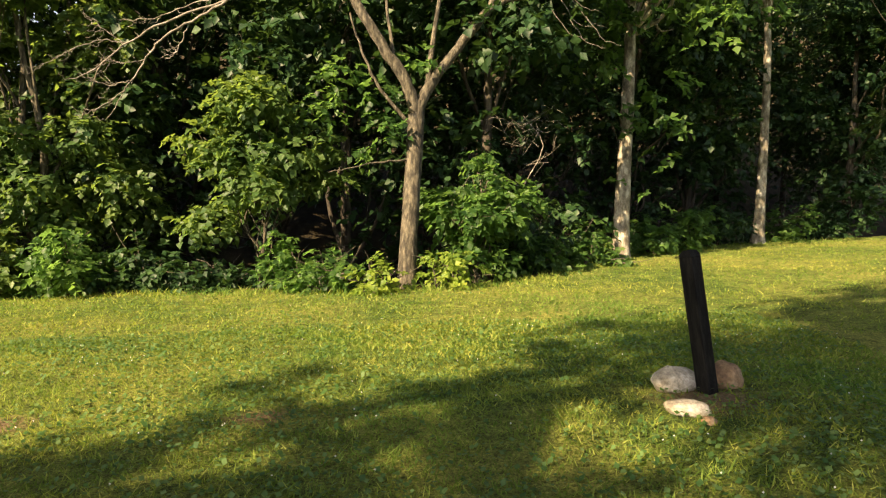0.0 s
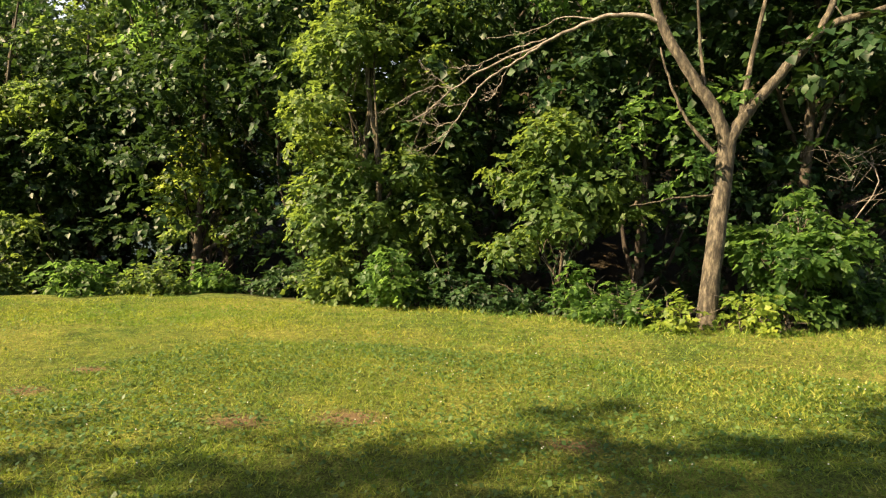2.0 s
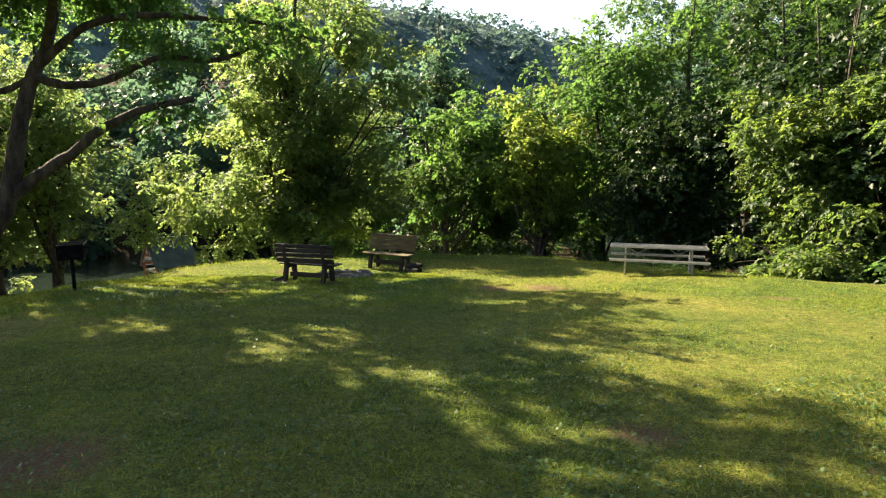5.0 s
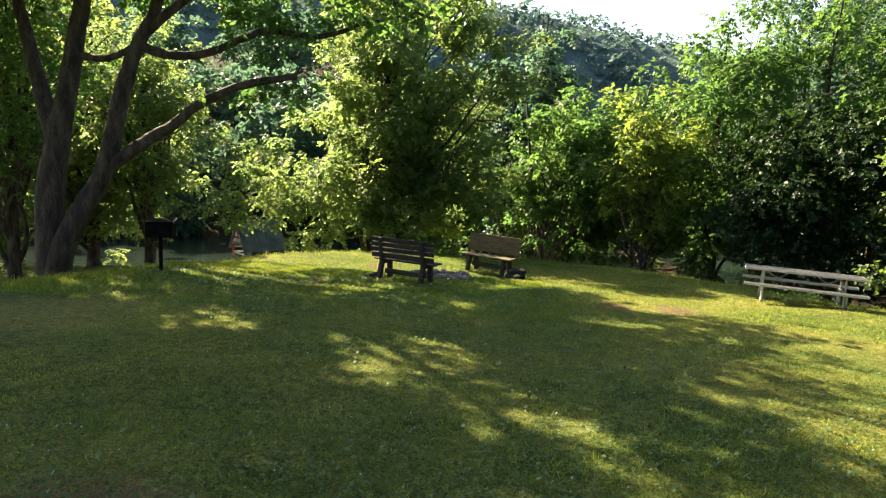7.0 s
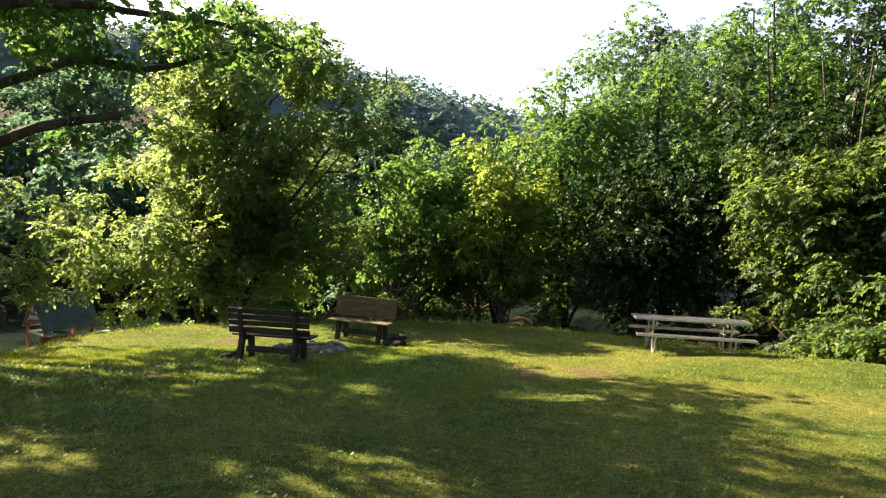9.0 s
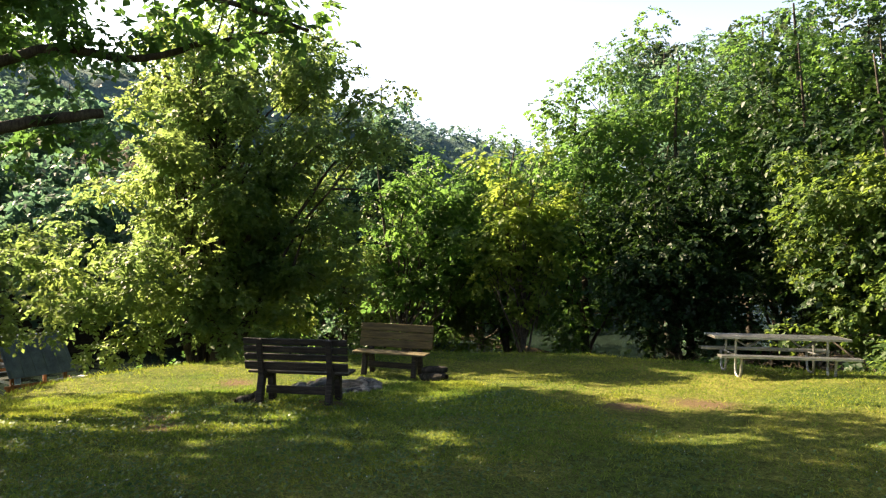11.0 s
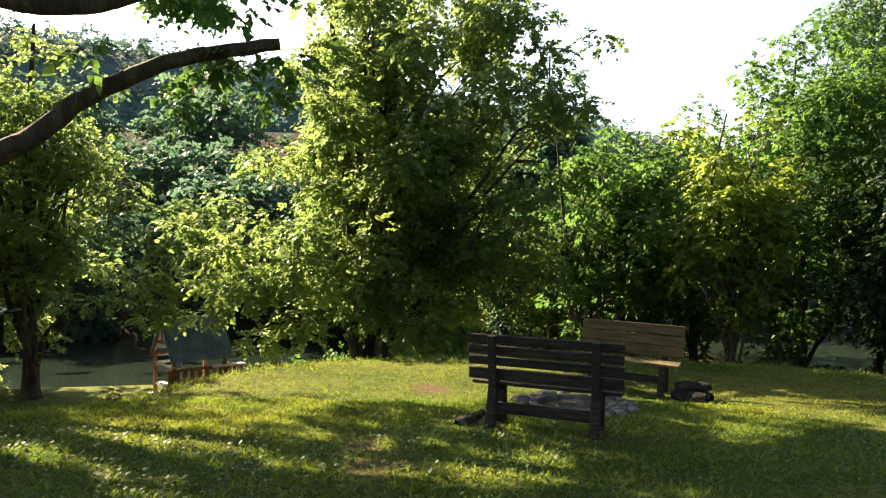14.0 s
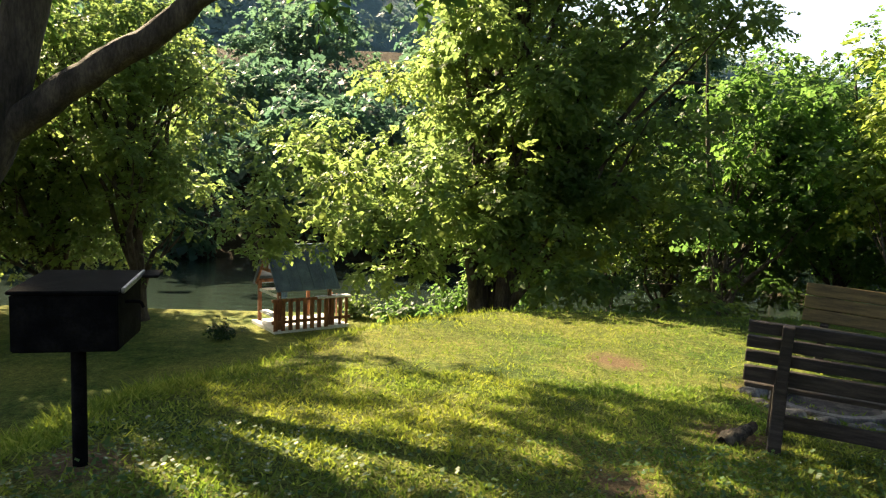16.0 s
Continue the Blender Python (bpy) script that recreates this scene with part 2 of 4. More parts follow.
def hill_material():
    m, nt, b = material("hazy_wooded_hill", 0.95, 0, 0.1)
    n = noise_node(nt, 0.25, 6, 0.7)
    # this pale blue-green holds painted distance haze, like the canopy on it
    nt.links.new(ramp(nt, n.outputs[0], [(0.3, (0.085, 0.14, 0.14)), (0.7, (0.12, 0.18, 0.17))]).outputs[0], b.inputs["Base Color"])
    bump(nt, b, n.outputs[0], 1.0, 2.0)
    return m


LAWN, BLADE, WATER, HILL = lawn_material(), blade_material(), water_material(), hill_material()


# ---------------- mesh helpers ----------------
def mesh_arrays(name, verts, faces, mat, smooth=False):
    """A mesh from a vertex array and one face array (all triangles or all quads)."""
    me = bpy.data.meshes.new(name)
    verts, faces = np.asarray(verts, np.float32), np.asarray(faces, np.int32)
    k = faces.shape[1]
    me.vertices.add(len(verts))
    me.vertices.foreach_set("co", verts.ravel())
    me.loops.add(faces.size)
    me.loops.foreach_set("vertex_index", faces.ravel())
    me.polygons.add(len(faces))
    me.polygons.foreach_set("loop_start", np.arange(len(faces), dtype=np.int32) * k)
    if smooth:
        me.polygons.foreach_set("use_smooth", np.ones(len(faces), bool))
    me.materials.append(mat)
    me.update(calc_edges=True)
    return me


def part(name, data, mat, parent, label=""):
    """Links a bmesh or a mesh as one mesh object under a thing or a part."""
    if isinstance(data, bmesh.types.BMesh):
        me = bpy.data.meshes.new(name)
        data.to_mesh(me)
        data.free()
        me.materials.append(mat)
        data = me
    ob = new(name, data)
    ob.parent = parent
    return tagged(ob, label)


def thing(name, m, label, category, group=""):
    ob = new(name)
    ob.matrix_world = m
    return tagged(ob, label, category, group)


def box(sx, sy, sz, m=Matrix(), bevel=0.006, bm=None):
    """A board or block with worn edges."""
    own = bmesh.new()
    bmesh.ops.create_cube(own, size=1, matrix=Matrix.Diagonal((sx, sy, sz, 1)))
    if bevel:
        bmesh.ops.bevel(own, geom=own.edges[:], offset=bevel, segments=1, affect="EDGES")
    bmesh.ops.transform(own, matrix=m, verts=own.verts[:])
    if bm is None:
        return own
    me = bpy.data.meshes.new("tmp")
    own.to_mesh(me)
    own.free()
    bm.from_mesh(me)
    bpy.data.meshes.remove(me)
    return bm


def tube_arrays(points, radii, sides=8, wobble=0.0):
    """A tapered tube along points, as arrays of vertices and quads."""
    pts = np.asarray(points, float)
    tang = np.gradient(pts, axis=0)
    tang /= np.linalg.norm(tang, axis=1)[:, None] + 1e-9
    ref = np.array([0.31, 0.95, 0.05])
    rings = []
    for p, d, r in zip(pts, tang, radii):
        a = np.cross(d, ref)
        a /= np.linalg.norm(a) + 1e-9
        b = np.cross(d, a)
        ang = np.linspace(0, 2 * np.pi, sides, endpoint=False)
        rr = r * (1 + wobble * np.random.uniform(-1, 1, sides))
        rings.append(p + np.outer(np.cos(ang) * rr, a) + np.outer(np.sin(ang) * rr, b))
    v = np.concatenate(rings)
    i, j = np.meshgrid(np.arange(len(pts) - 1), np.arange(sides), indexing="ij")
    n = (j + 1) % sides
    f = np.stack([i * sides + j, i * sides + n, (i + 1) * sides + n, (i + 1) * sides + j], -1).reshape(-1, 4)
    return v, f


def join_arrays(pieces):
    vs, fs, at = [], [], 0
    for v, f in pieces:
        vs.append(v)
        fs.append(np.asarray(f) + at)
        at += len(v)
    return np.concatenate(vs), np.concatenate(fs)


def bend(points, steps=6, jitter=0.0):
    """A smooth line through control points (Catmull-Rom)."""
    p = np.asarray(points, float)
    p = np.vstack([2 * p[0] - p[1], p, 2 * p[-1] - p[-2]])
    out = []
    for k in range(1, len(p) - 2):
        for s in np.linspace(0, 1, steps, endpoint=False):
            a, b, c, d = p[k - 1:k + 3]
            out.append(0.5 * (2 * b + (c - a) * s + (2 * a - 5 * b + 4 * c - d) * s**2 + (3 * b - a - 3 * c + d) * s**3))
    out.append(p[-2])
    out = np.array(out)
    if jitter:
        out[1:-1] += np.random.uniform(-jitter, jitter, out[1:-1].shape)
    return out


def pipe(points, radius, sides=8, steps=5):
    v, f = tube_arrays(bend(points, steps), [radius] * ((len(points) - 1) * steps + 1), sides)
    ends = []
    me_v = np.vstack([v, v[:sides].mean(0), v[-sides:].mean(0)])
    n = len(v)
    for j in range(sides):
        k = (j + 1) % sides
        ends += [[n, k, j, j], [n + 1, n - sides + j, n - sides + k, n - sides + k]]
    return me_v, f


# ---------------- ground ----------------
EDGE = [(-6, -60), (-7.5, -14), (-9.8, -9.4), (-12.3, -8.55), (-14.9, -8.15), (-17.6, -7.1), (-20.3, -4.9), (-22.0, 0.5), (-20.6, 4.4), (-17.4, 7.0), (-12.3, 8.8),
        (-7.2, 11.3), (-3.5, 10.7), (-0.3, 10.2), (2.5, 9.2), (5.2, 10.6), (8.2, 14.6), (12.3, 17.2), (17.3, 18.4), (40, 22)]


def edge_distance(x, y):
    """Metres beyond the mown lawn's edge; negative on the lawn."""
    p = np.stack([x, y], -1)
    best, side = np.full(x.shape, 1e9), np.zeros(x.shape)
    for a, b in zip(EDGE[:-1], EDGE[1:]):
        a, b = np.array(a, float), np.array(b, float)
        d = b - a
        s = np.clip(((p - a) @ d) / (d @ d), 0, 1)
        off = p - (a + s[..., None] * d)
        dist = np.hypot(off[..., 0], off[..., 1])
        cross = d[0] * off[..., 1] - d[1] * off[..., 0]
        near = dist < best
        best, side = np.where(near, dist, best), np.where(near, np.sign(cross), side)
    return best * np.where(side == 0, 1, side)


def smooth(a, b, v):
    s = np.clip((v - a) / (b - a), 0, 1)
    return s * s * (3 - 2 * s)


def ground_z(x, y):
    x, y = np.asarray(x, float), np.asarray(y, float)
    lawn = 0.1 + 0.05 * np.clip(x - 2, -26, 30) - 0.04 * np.clip(y + 2.3, -30, 25)
    lawn = lawn + 0.03 * np.sin(x * 0.9 + 1.3 * np.sin(y * 0.5)) * np.cos(y * 0.8) + 0.012 * np.sin(x * 2.7 + y * 1.9)
    lawn = lawn + 0.14 * smooth(-16.5, -19.5, x) * smooth(7.5, 4, y)
    d = edge_distance(x, y)
    west = smooth(-9, -15, x) * smooth(13, 6, y)
    low = -3.15 - 1.9 * smooth(-33, -37, x) + 1.9 * smooth(-52, -55, x) + 22 * smooth(-52, -100, x) * smooth(25, -10, y)
    z_west = lawn + (low - lawn) * smooth(-0.4, 3.8, d)
    z_north = lawn - 0.7 * smooth(0.3, 4, d) + 0.55 * np.clip(d - 7, 0, 60) * smooth(-26, -10, x) - 1.2 * smooth(1, 6, d) * smooth(-8, -16, x)
    return np.where(d > -1, west * z_west + (1 - west) * z_north, lawn)


def gz(x, y):
    return float(ground_z(np.array([x]), np.array([y]))[0])


PATCHES = [(-0.25, 3.5, 0.45), (1.5, 3.4, 0.35), (-3.45, 4.0, 0.35), (-3.25, 3.1, 0.33), (-1.0, 3.05, 0.4), (-2.42, 0.02, 0.45), (-1.33, 1.2, 0.25),
           (-11.8, 2.3, 0.8), (-11.8, 1.1, 0.6), (-12.6, -4.6, 0.45), (-13.15, -7.75, 0.5), (-2.6, -4.3, 0.9), (-15.7, -2.0, 1.35), (-14.4, -3.5, 0.5),
           (-17.2, -3.6, 0.6), (-13.3, -4.7, 0.4), (4.45, 3.15, 0.55), (-13.7, -2.5, 0.45), (-9.2, 6.1, 0.5)]


def dirt_at(x, y):
    out = np.zeros(x.shape)
    for px, py, r in PATCHES:
        out = np.maximum(out, 1 - np.hypot(x - px, (y - py) * 1.2) / (r * 1.25))
    return 0.95 * np.clip(out, 0, 1)


def steps(lo, hi, fine, far):
    out, s, v = list(np.arange(lo, hi + fine, fine)), fine, hi
    while v < far:
        s *= 1.25
        v += s
        out.append(v)
    s, v = fine, lo
    while v > -far:
        s *= 1.25
        v -= s
        out.insert(0, v)
    return np.array(out)


def build_ground():
    gx, gy = steps(-24, 10, 0.2, 700), steps(-12, 18, 0.2, 700)
    x, y = np.meshgrid(gx, gy, indexing="ij")
    v = np.stack([x, y, ground_z(x, y)], -1).reshape(-1, 3)
    i, j = np.meshgrid(np.arange(len(gx) - 1), np.arange(len(gy) - 1), indexing="ij")
    k = i * len(gy) + j
    f = np.stack([k, k + len(gy), k + len(gy) + 1, k + 1], -1).reshape(-1, 4)
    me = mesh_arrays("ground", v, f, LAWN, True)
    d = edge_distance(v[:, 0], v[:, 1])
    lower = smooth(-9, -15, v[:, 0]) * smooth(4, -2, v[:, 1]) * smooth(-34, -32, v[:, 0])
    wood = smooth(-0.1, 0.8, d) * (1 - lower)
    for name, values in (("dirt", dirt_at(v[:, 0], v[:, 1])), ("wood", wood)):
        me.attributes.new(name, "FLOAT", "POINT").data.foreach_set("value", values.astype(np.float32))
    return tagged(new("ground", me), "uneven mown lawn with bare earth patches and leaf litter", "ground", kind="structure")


build_ground()


# ---------------- trees and shrubs ----------------
def leaves(centres, radii, count, size, droop=0.35, flat=0.7, sprig=7):
    """Folded leaves set in pairs along short twigs, the twigs scattered through clumps: arrays of vertices and triangles."""
    centres, radii = np.asarray(centres, float), np.asarray(radii, float)
    share = radii**2 / (radii**2).sum()
    n = max(1, count // sprig)
    pick = np.random.choice(len(centres), n, p=share)
    way = np.random.normal(size=(n, 3))
    way /= np.linalg.norm(way, axis=1)[:, None]
    reach = np.random.uniform(0.1, 1.0, n) ** 0.5
    pos = centres[pick] + way * reach[:, None] * radii[pick][:, None] * np.array([1, 1, flat])
    twig = way * 0.8 + np.random.normal(size=(n, 3)) * 0.5
    twig[:, 2] = twig[:, 2] * 0.5 - droop * 0.6
    twig /= np.linalg.norm(twig, axis=1)[:, None]
    up = np.array([0, 0, 1.0]) + np.random.normal(size=(n, 3)) * 0.4 + way * 0.4
    across = np.cross(twig, up)
    across /= np.linalg.norm(across, axis=1)[:, None] + 1e-9
    order = np.arange(sprig)
    hand = np.where(order % 2 == 0, 1.0, -1.0)
    hand[-1] = 0.0
    along = (order // 2 + 0.3) / (sprig / 2) * size * 1.9

    def spread(v):
        return np.repeat(v, sprig, axis=0)

    hand, along = np.tile(hand, n)[:, None], np.tile(along, n)[:, None]
    m = n * sprig
    stem, turn, up = spread(twig), spread(across), spread(up)
    root = spread(pos) + stem * along - np.array([0, 0, 1.0]) * along**2 / (size * 6)
    tip = stem * 0.6 + turn * hand * 0.85 + np.random.normal(size=(m, 3)) * 0.25
    tip[:, 2] -= droop * 0.5
    tip /= np.linalg.norm(tip, axis=1)[:, None]
    side = np.cross(tip, up + np.random.normal(size=(m, 3)) * 0.35)
    side /= np.linalg.norm(side, axis=1)[:, None] + 1e-9
    nrm = np.cross(side, tip)
    ln = size * np.random.uniform(0.65, 1.25, m)[:, None]
    wd = ln * np.random.uniform(0.34, 0.48, m)[:, None]
    b = root + tip * ln * 0.42 + side * wd + nrm * wd * 0.3
    c = root + tip * ln - nrm * ln * 0.12
    d = root + tip * ln * 0.42 - side * wd + nrm * wd * 0.3
    v = np.stack([root, b, c, d], 1).reshape(-1, 3)
    k = np.arange(m)[:, None] * 4
    f = np.concatenate([k + [0, 1, 2], k + [0, 2, 3]], 1).reshape(-1, 3)
    return v, f


def crown_clumps(centre, radii, n, clump, hollow=0.55, seed=0):
    """Clump centres filling the outer part of a lumpy crown."""
    rng = np.random.RandomState(seed)
    way = rng.normal(size=(n, 3))
    way /= np.linalg.norm(way, axis=1)[:, None]
    reach = hollow + (1 - hollow) * rng.uniform(0, 1, n) ** 0.7
    lump = 1 + 0.22 * np.sin(way[:, 0] * 5 + seed) * np.cos(way[:, 1] * 4 + seed * 2) + rng.uniform(-0.14, 0.14, n)
    c = np.asarray(centre) + way * (reach * lump)[:, None] * np.asarray(radii)
    return c, clump * rng.uniform(0.6, 1.35, n)


# gaps between the boughs: stretches of the lawn that the morning sun reaches (x, y, radius)
SUNNY = [(-12.8, -3.1, 1.1), (-11.0, -4.0, 0.6), (-10.9, -2.0, 0.7), (-7.5, -4.8, 1.0), (-5.7, -2.8, 0.9), (-3.9, -1.3, 0.8), (-6.1, 0.3, 0.6), (-1.8, -0.1, 0.8), (-2.4, -4.1, 0.7),
         (-9.2, 1.8, 0.7), (-7.6, -2.1, 0.5), (-10.0, 0.3, 0.6), (-15.8, -3.1, 0.8), (-12.9, -5.3, 0.25), (-17.9, -4.8, 1.0), (-13.8, -7.1, 0.4), (-19.0, -2.5, 0.7), (5.3, 2.9, 0.8), (-4.5, 1.6, 0.6)]


def keeps_shade(place, radius):
    """False for a bough whose shadow would fall on a sunny stretch of the lawn."""
    reach = (place[2] + 0.5) / TO_SUN.z
    x, y = place[0] - TO_SUN.x * reach, place[1] - TO_SUN.y * reach
    if y + 0.35 * radius > 3.4 + 0.62 * max(x, 0):
        return False
    return all(math.hypot(x - a, y - b) > r + 0.22 * radius for a, b, r in SUNNY)


def limb(start, end, r0, r1, sag=0.0, wander=0.12, segs=4, sides=6):
    start, end = np.asarray(start, float), np.asarray(end, float)
    ln = np.linalg.norm(end - start)
    pts = [start + (end - start) * s for s in np.linspace(0, 1, segs + 1)]
    for k in range(1, segs):
        s = k / segs
        pts[k] = pts[k] + np.random.normal(size=3) * ln * wander * 0.35 + np.array([0, 0, sag * ln * math.sin(math.pi * s)])
    line = bend(pts, 3)
    return tube_arrays(line, np.linspace(r0, r1, len(line)), sides)


def tree(name, x, y, height, trunk_r, centre, radii, n_clumps, clump, n_leaves, size, leaf, bark, label, category="tree", seed=1, lean=(0, 0),
         stems=1, limbs=14, hollow=0.55, sink=0.15, flat=0.7, extra=None, group="", droop=0.35, fork=0.45, airy=False):
    """A tapered trunk, limbs to its clumps, and a crown of single leaves. centre is above the foot."""
    np.random.seed(seed)
    z = gz(x, y) - sink
    ob = thing(name, Matrix.Translation((x, y, z)), label, category, group)
    cs, rs = crown_clumps(centre, radii, n_clumps, clump, hollow, seed)
    if extra:
        cs = np.vstack([cs, [e[:3] for e in extra]])
        rs = np.concatenate([rs, [e[3] for e in extra]])
    keep = cs[:, 2] > 0.1
    if airy:
        keep &= np.array([keeps_shade(c + (x, y, z), r) for c, r in zip(cs, rs)])
    cs, rs = cs[keep], rs[keep]
    wood = []
    tops = []
    for s in range(stems):
        a = 2 * math.pi * s / max(stems, 1) + seed
        out = 0.0 if stems == 1 else 0.28 * min(radii[0], radii[1])
        top = np.array([lean[0] + math.cos(a) * out, lean[1] + math.sin(a) * out, height])
        base = np.array([math.cos(a), math.sin(a), 0]) * (0 if stems == 1 else trunk_r * 0.6)
        pts = [base, base * 1.1 + top * 0.12 * np.array([0.6, 0.6, 1]), top * 0.4 + np.random.normal(size=3) * [0.12, 0.12, 0], top * 0.7 + np.random.normal(size=3) * [0.18, 0.18, 0], top]
        line = bend(pts, 5)
        t = np.linspace(0, 1, len(line))
        rad = trunk_r * (1 - 0.82 * t) * (1 + 0.5 * np.exp(-t * 22)) / (1 if stems == 1 else 1.25)
        wood.append(tube_arrays(line, rad, 10, 0.05))
        tops.append((line, rad))
    order = np.random.permutation(min(n_clumps, len(cs)))[:limbs]
    n_leaves = int(n_leaves * len(cs) / len(keep))
    for k in order:
        line, rad = tops[k % len(tops)]
        level = np.clip((cs[k][2] / height) * 0.75 - 0.1, fork * 0.4, 0.92)
        i = int(level * (len(line) - 1))
        wood.append(limb(line[i], cs[k], max(rad[i] * 0.5, 0.012), 0.008, sag=0.06, sides=6))
        for _ in range(2):
            mid_ = line[i] + (cs[k] - line[i]) * random.uniform(0.5, 0.8)
            wood.append(limb(mid_, cs[k] + np.random.normal(size=3) * rs[k] * 0.8, max(rad[i] * 0.2, 0.007), 0.004, segs=2, sides=4))
    part("trunk", mesh_arrays("trunk", *join_arrays(wood), bark, True), bark, ob)
    part("crown", mesh_arrays("crown", *leaves(cs, rs, n_leaves, size, droop, flat), leaf), leaf, ob)
    return ob


def shrub(x, y, r, h, n_leaves, size, leaf, label, seed, name="shrub", group="undergrowth at the lawn's edge"):
    return tree(name, x, y, h * 0.8, 0.025 + 0.01 * r, (0, 0, h * 0.5), (r, r, h * 0.5), int(12 + 9 * r * h), 0.24 + 0.1 * r, int(n_leaves * 0.85), size, leaf, BARK, label,
                "shrub", seed, stems=4, limbs=10, hollow=0.25, group=group, flat=0.85)


random.seed(4)
# the forked tree at the lawn's edge, with its bare dead limb
def forked_tree():
    np.random.seed(21)
    x, y = 2.72, 10.15
    z = gz(x, y) - 0.1
    ob = thing("forked_tree", Matrix.Translation((x, y, z)), "forked grey-barked tree with bare dead branches at the lawn edge", "tree")
    o = np.array([x, y, z])
    w = []

    def run(pts, r0, r1, sides=9):
        line = bend(np.asarray(pts, float) - o, 5, 0.012)
        w.append(tube_arrays(line, np.linspace(r0, r1, len(line)), sides, 0.05))

    base = bend(np.array([(2.7, 10.12, z), (2.71, 10.2, 0.2), (2.77, 10.35, 1.4), (2.83, 10.55, 2.72)]) - o, 6)
    t = np.linspace(0, 1, len(base))
    w.append(tube_arrays(base, 0.155 * (1 - 0.12 * t) * (1 + 0.45 * np.exp(-t * 14)), 12, 0.06))
    run([(2.8, 10.5, 2.55), (2.62, 10.45, 3.05), (2.1, 10.38, 3.77), (1.62, 10.4, 4.65), (1.2, 10.3, 6.2), (1.0, 10.5, 8.2)], 0.115, 0.05)
    run([(2.84, 10.52, 2.6), (3.1, 10.6, 3.1), (3.62, 10.7, 3.81), (4.18, 10.8, 4.44), (5.0, 11, 4.75), (6.3, 11.2, 5.3)], 0.105, 0.035)
    run([(4.0, 10.78, 4.25), (4.25, 10.8, 5.0), (4.5, 10.9, 6.6)], 0.06, 0.03, 7)
    run([(2.75, 10.5, 2.7), (2.5, 10.65, 3.3), (2.34, 10.7, 3.92), (2.2, 10.9, 5.2)], 0.045, 0.02, 7)
    run([(3.0, 10.6, 2.95), (3.1, 10.9, 3.9), (3.3, 11.0, 5.2)], 0.055, 0.03, 7)
    run([(2.75, 10.45, 2.3), (2.2, 10.4, 2.9), (1.9, 10.4, 3.5), (1.7, 10.45, 4.1)], 0.035, 0.015, 6)
    run([(2.74, 10.35, 1.75), (2.3, 10.2, 1.7), (1.9, 10.1, 1.62), (1.4, 10.1, 1.5)], 0.022, 0.008, 5)
    part("trunk", mesh_arrays("trunk", *join_arrays(w), BARK, True), BARK, ob)
    d = []

    def dead(pts, r0, r1):
        nonlocal d
        line = bend(np.asarray(pts, float) - o, 5, 0.02)
        d.append(tube_arrays(line, np.linspace(r0, r1, len(line)), 5))
        return line

    dead([(1.68, 10.4, 4.5), (1.2, 10.3, 4.62), (0.6, 10.2, 4.5), (-0.16, 10.05, 4.12)], 0.045, 0.026)
    upper = dead([(-0.16, 10.05, 4.12), (-1.09, 9.97, 3.71), (-1.65, 9.89, 3.35), (-2.14, 9.81, 2.91), (-2.38, 9.73, 2.79)], 0.022, 0.005)
    lower = dead([(-0.16, 10.05, 4.12), (-0.67, 9.97, 3.76), (-1.14, 9.89, 3.41), (-1.32, 9.81, 3.15), (-1.58, 9.73, 2.67), (-1.86, 9.65, 2.2)], 0.022, 0.005)
    sprays = [upper, lower,
              dead([(-1.65, 9.89, 3.38), (-1.96, 9.85, 3.39), (-2.4, 9.8, 3.22), (-2.77, 9.75, 3.0)], 0.01, 0.004),
              dead([(-0.69, 9.97, 3.76), (-0.82, 9.9, 3.44), (-0.9, 9.85, 3.25), (-1.08, 9.8, 3.17)], 0.01, 0.004),
              dead([(-1.34, 9.8, 3.12), (-1.62, 9.75, 3.04), (-1.85, 9.7, 3.08)], 0.009, 0.004),
              dead([(-1.55, 9.75, 2.8), (-1.8, 9.7, 2.71), (-2.05, 9.65, 2.78)], 0.009, 0.004),
              dead([(-1.6, 9.73, 2.64), (-1.8, 9.7, 2.49), (-2.12, 9.65, 2.28)], 0.009, 0.004),
              dead([(-1.68, 9.89, 3.37), (-1.9, 9.85, 3.52), (-2.03, 9.8, 3.67)], 0.009, 0.004),
              dead([(-0.1, 10.05, 4.2), (-0.7, 10.1, 4.05), (-1.3, 10.1, 3.8), (-1.8, 10.1, 3.75)], 0.012, 0.004),
              dead([(0.7, 10.2, 4.5), (0.1, 10.4, 4.62), (-0.6, 10.5, 4.4), (-1.2, 10.5, 4.35)], 0.014, 0.004)]
    for line in sprays:
        for q in range(9):
            b = line[random.randint(3, len(line) - 1)] + o
            ln = random.uniform(0.12, 0.34)
            e = b + np.array([-random.uniform(0.5, 1.0) * ln, random.uniform(-0.4, 0.4) * ln, random.uniform(-0.8, 0.7) * ln])
            dead([b, (b + e) / 2 + [0, 0, -0.15 * ln], e], 0.0045, 0.002)
    first, d = d, []
    for k in range(7):
        a = np.array([random.uniform(4.2, 5.8), random.uniform(10.8, 11.3), random.uniform(4.3, 4.9)]) - o
        dead([a + o, a + o + [0.35, 0.1, -0.35], a + o + [0.7, 0.1, -0.45]], 0.01, 0.003)
    part("dead_branch", mesh_arrays("dead_branch", *join_arrays(first), TWIG, True), TWIG, ob, "bare grey dead limb hung with fine twigs")
    part("twig_spray", mesh_arrays("twig_spray", *join_arrays(d), TWIG, True), TWIG, ob)
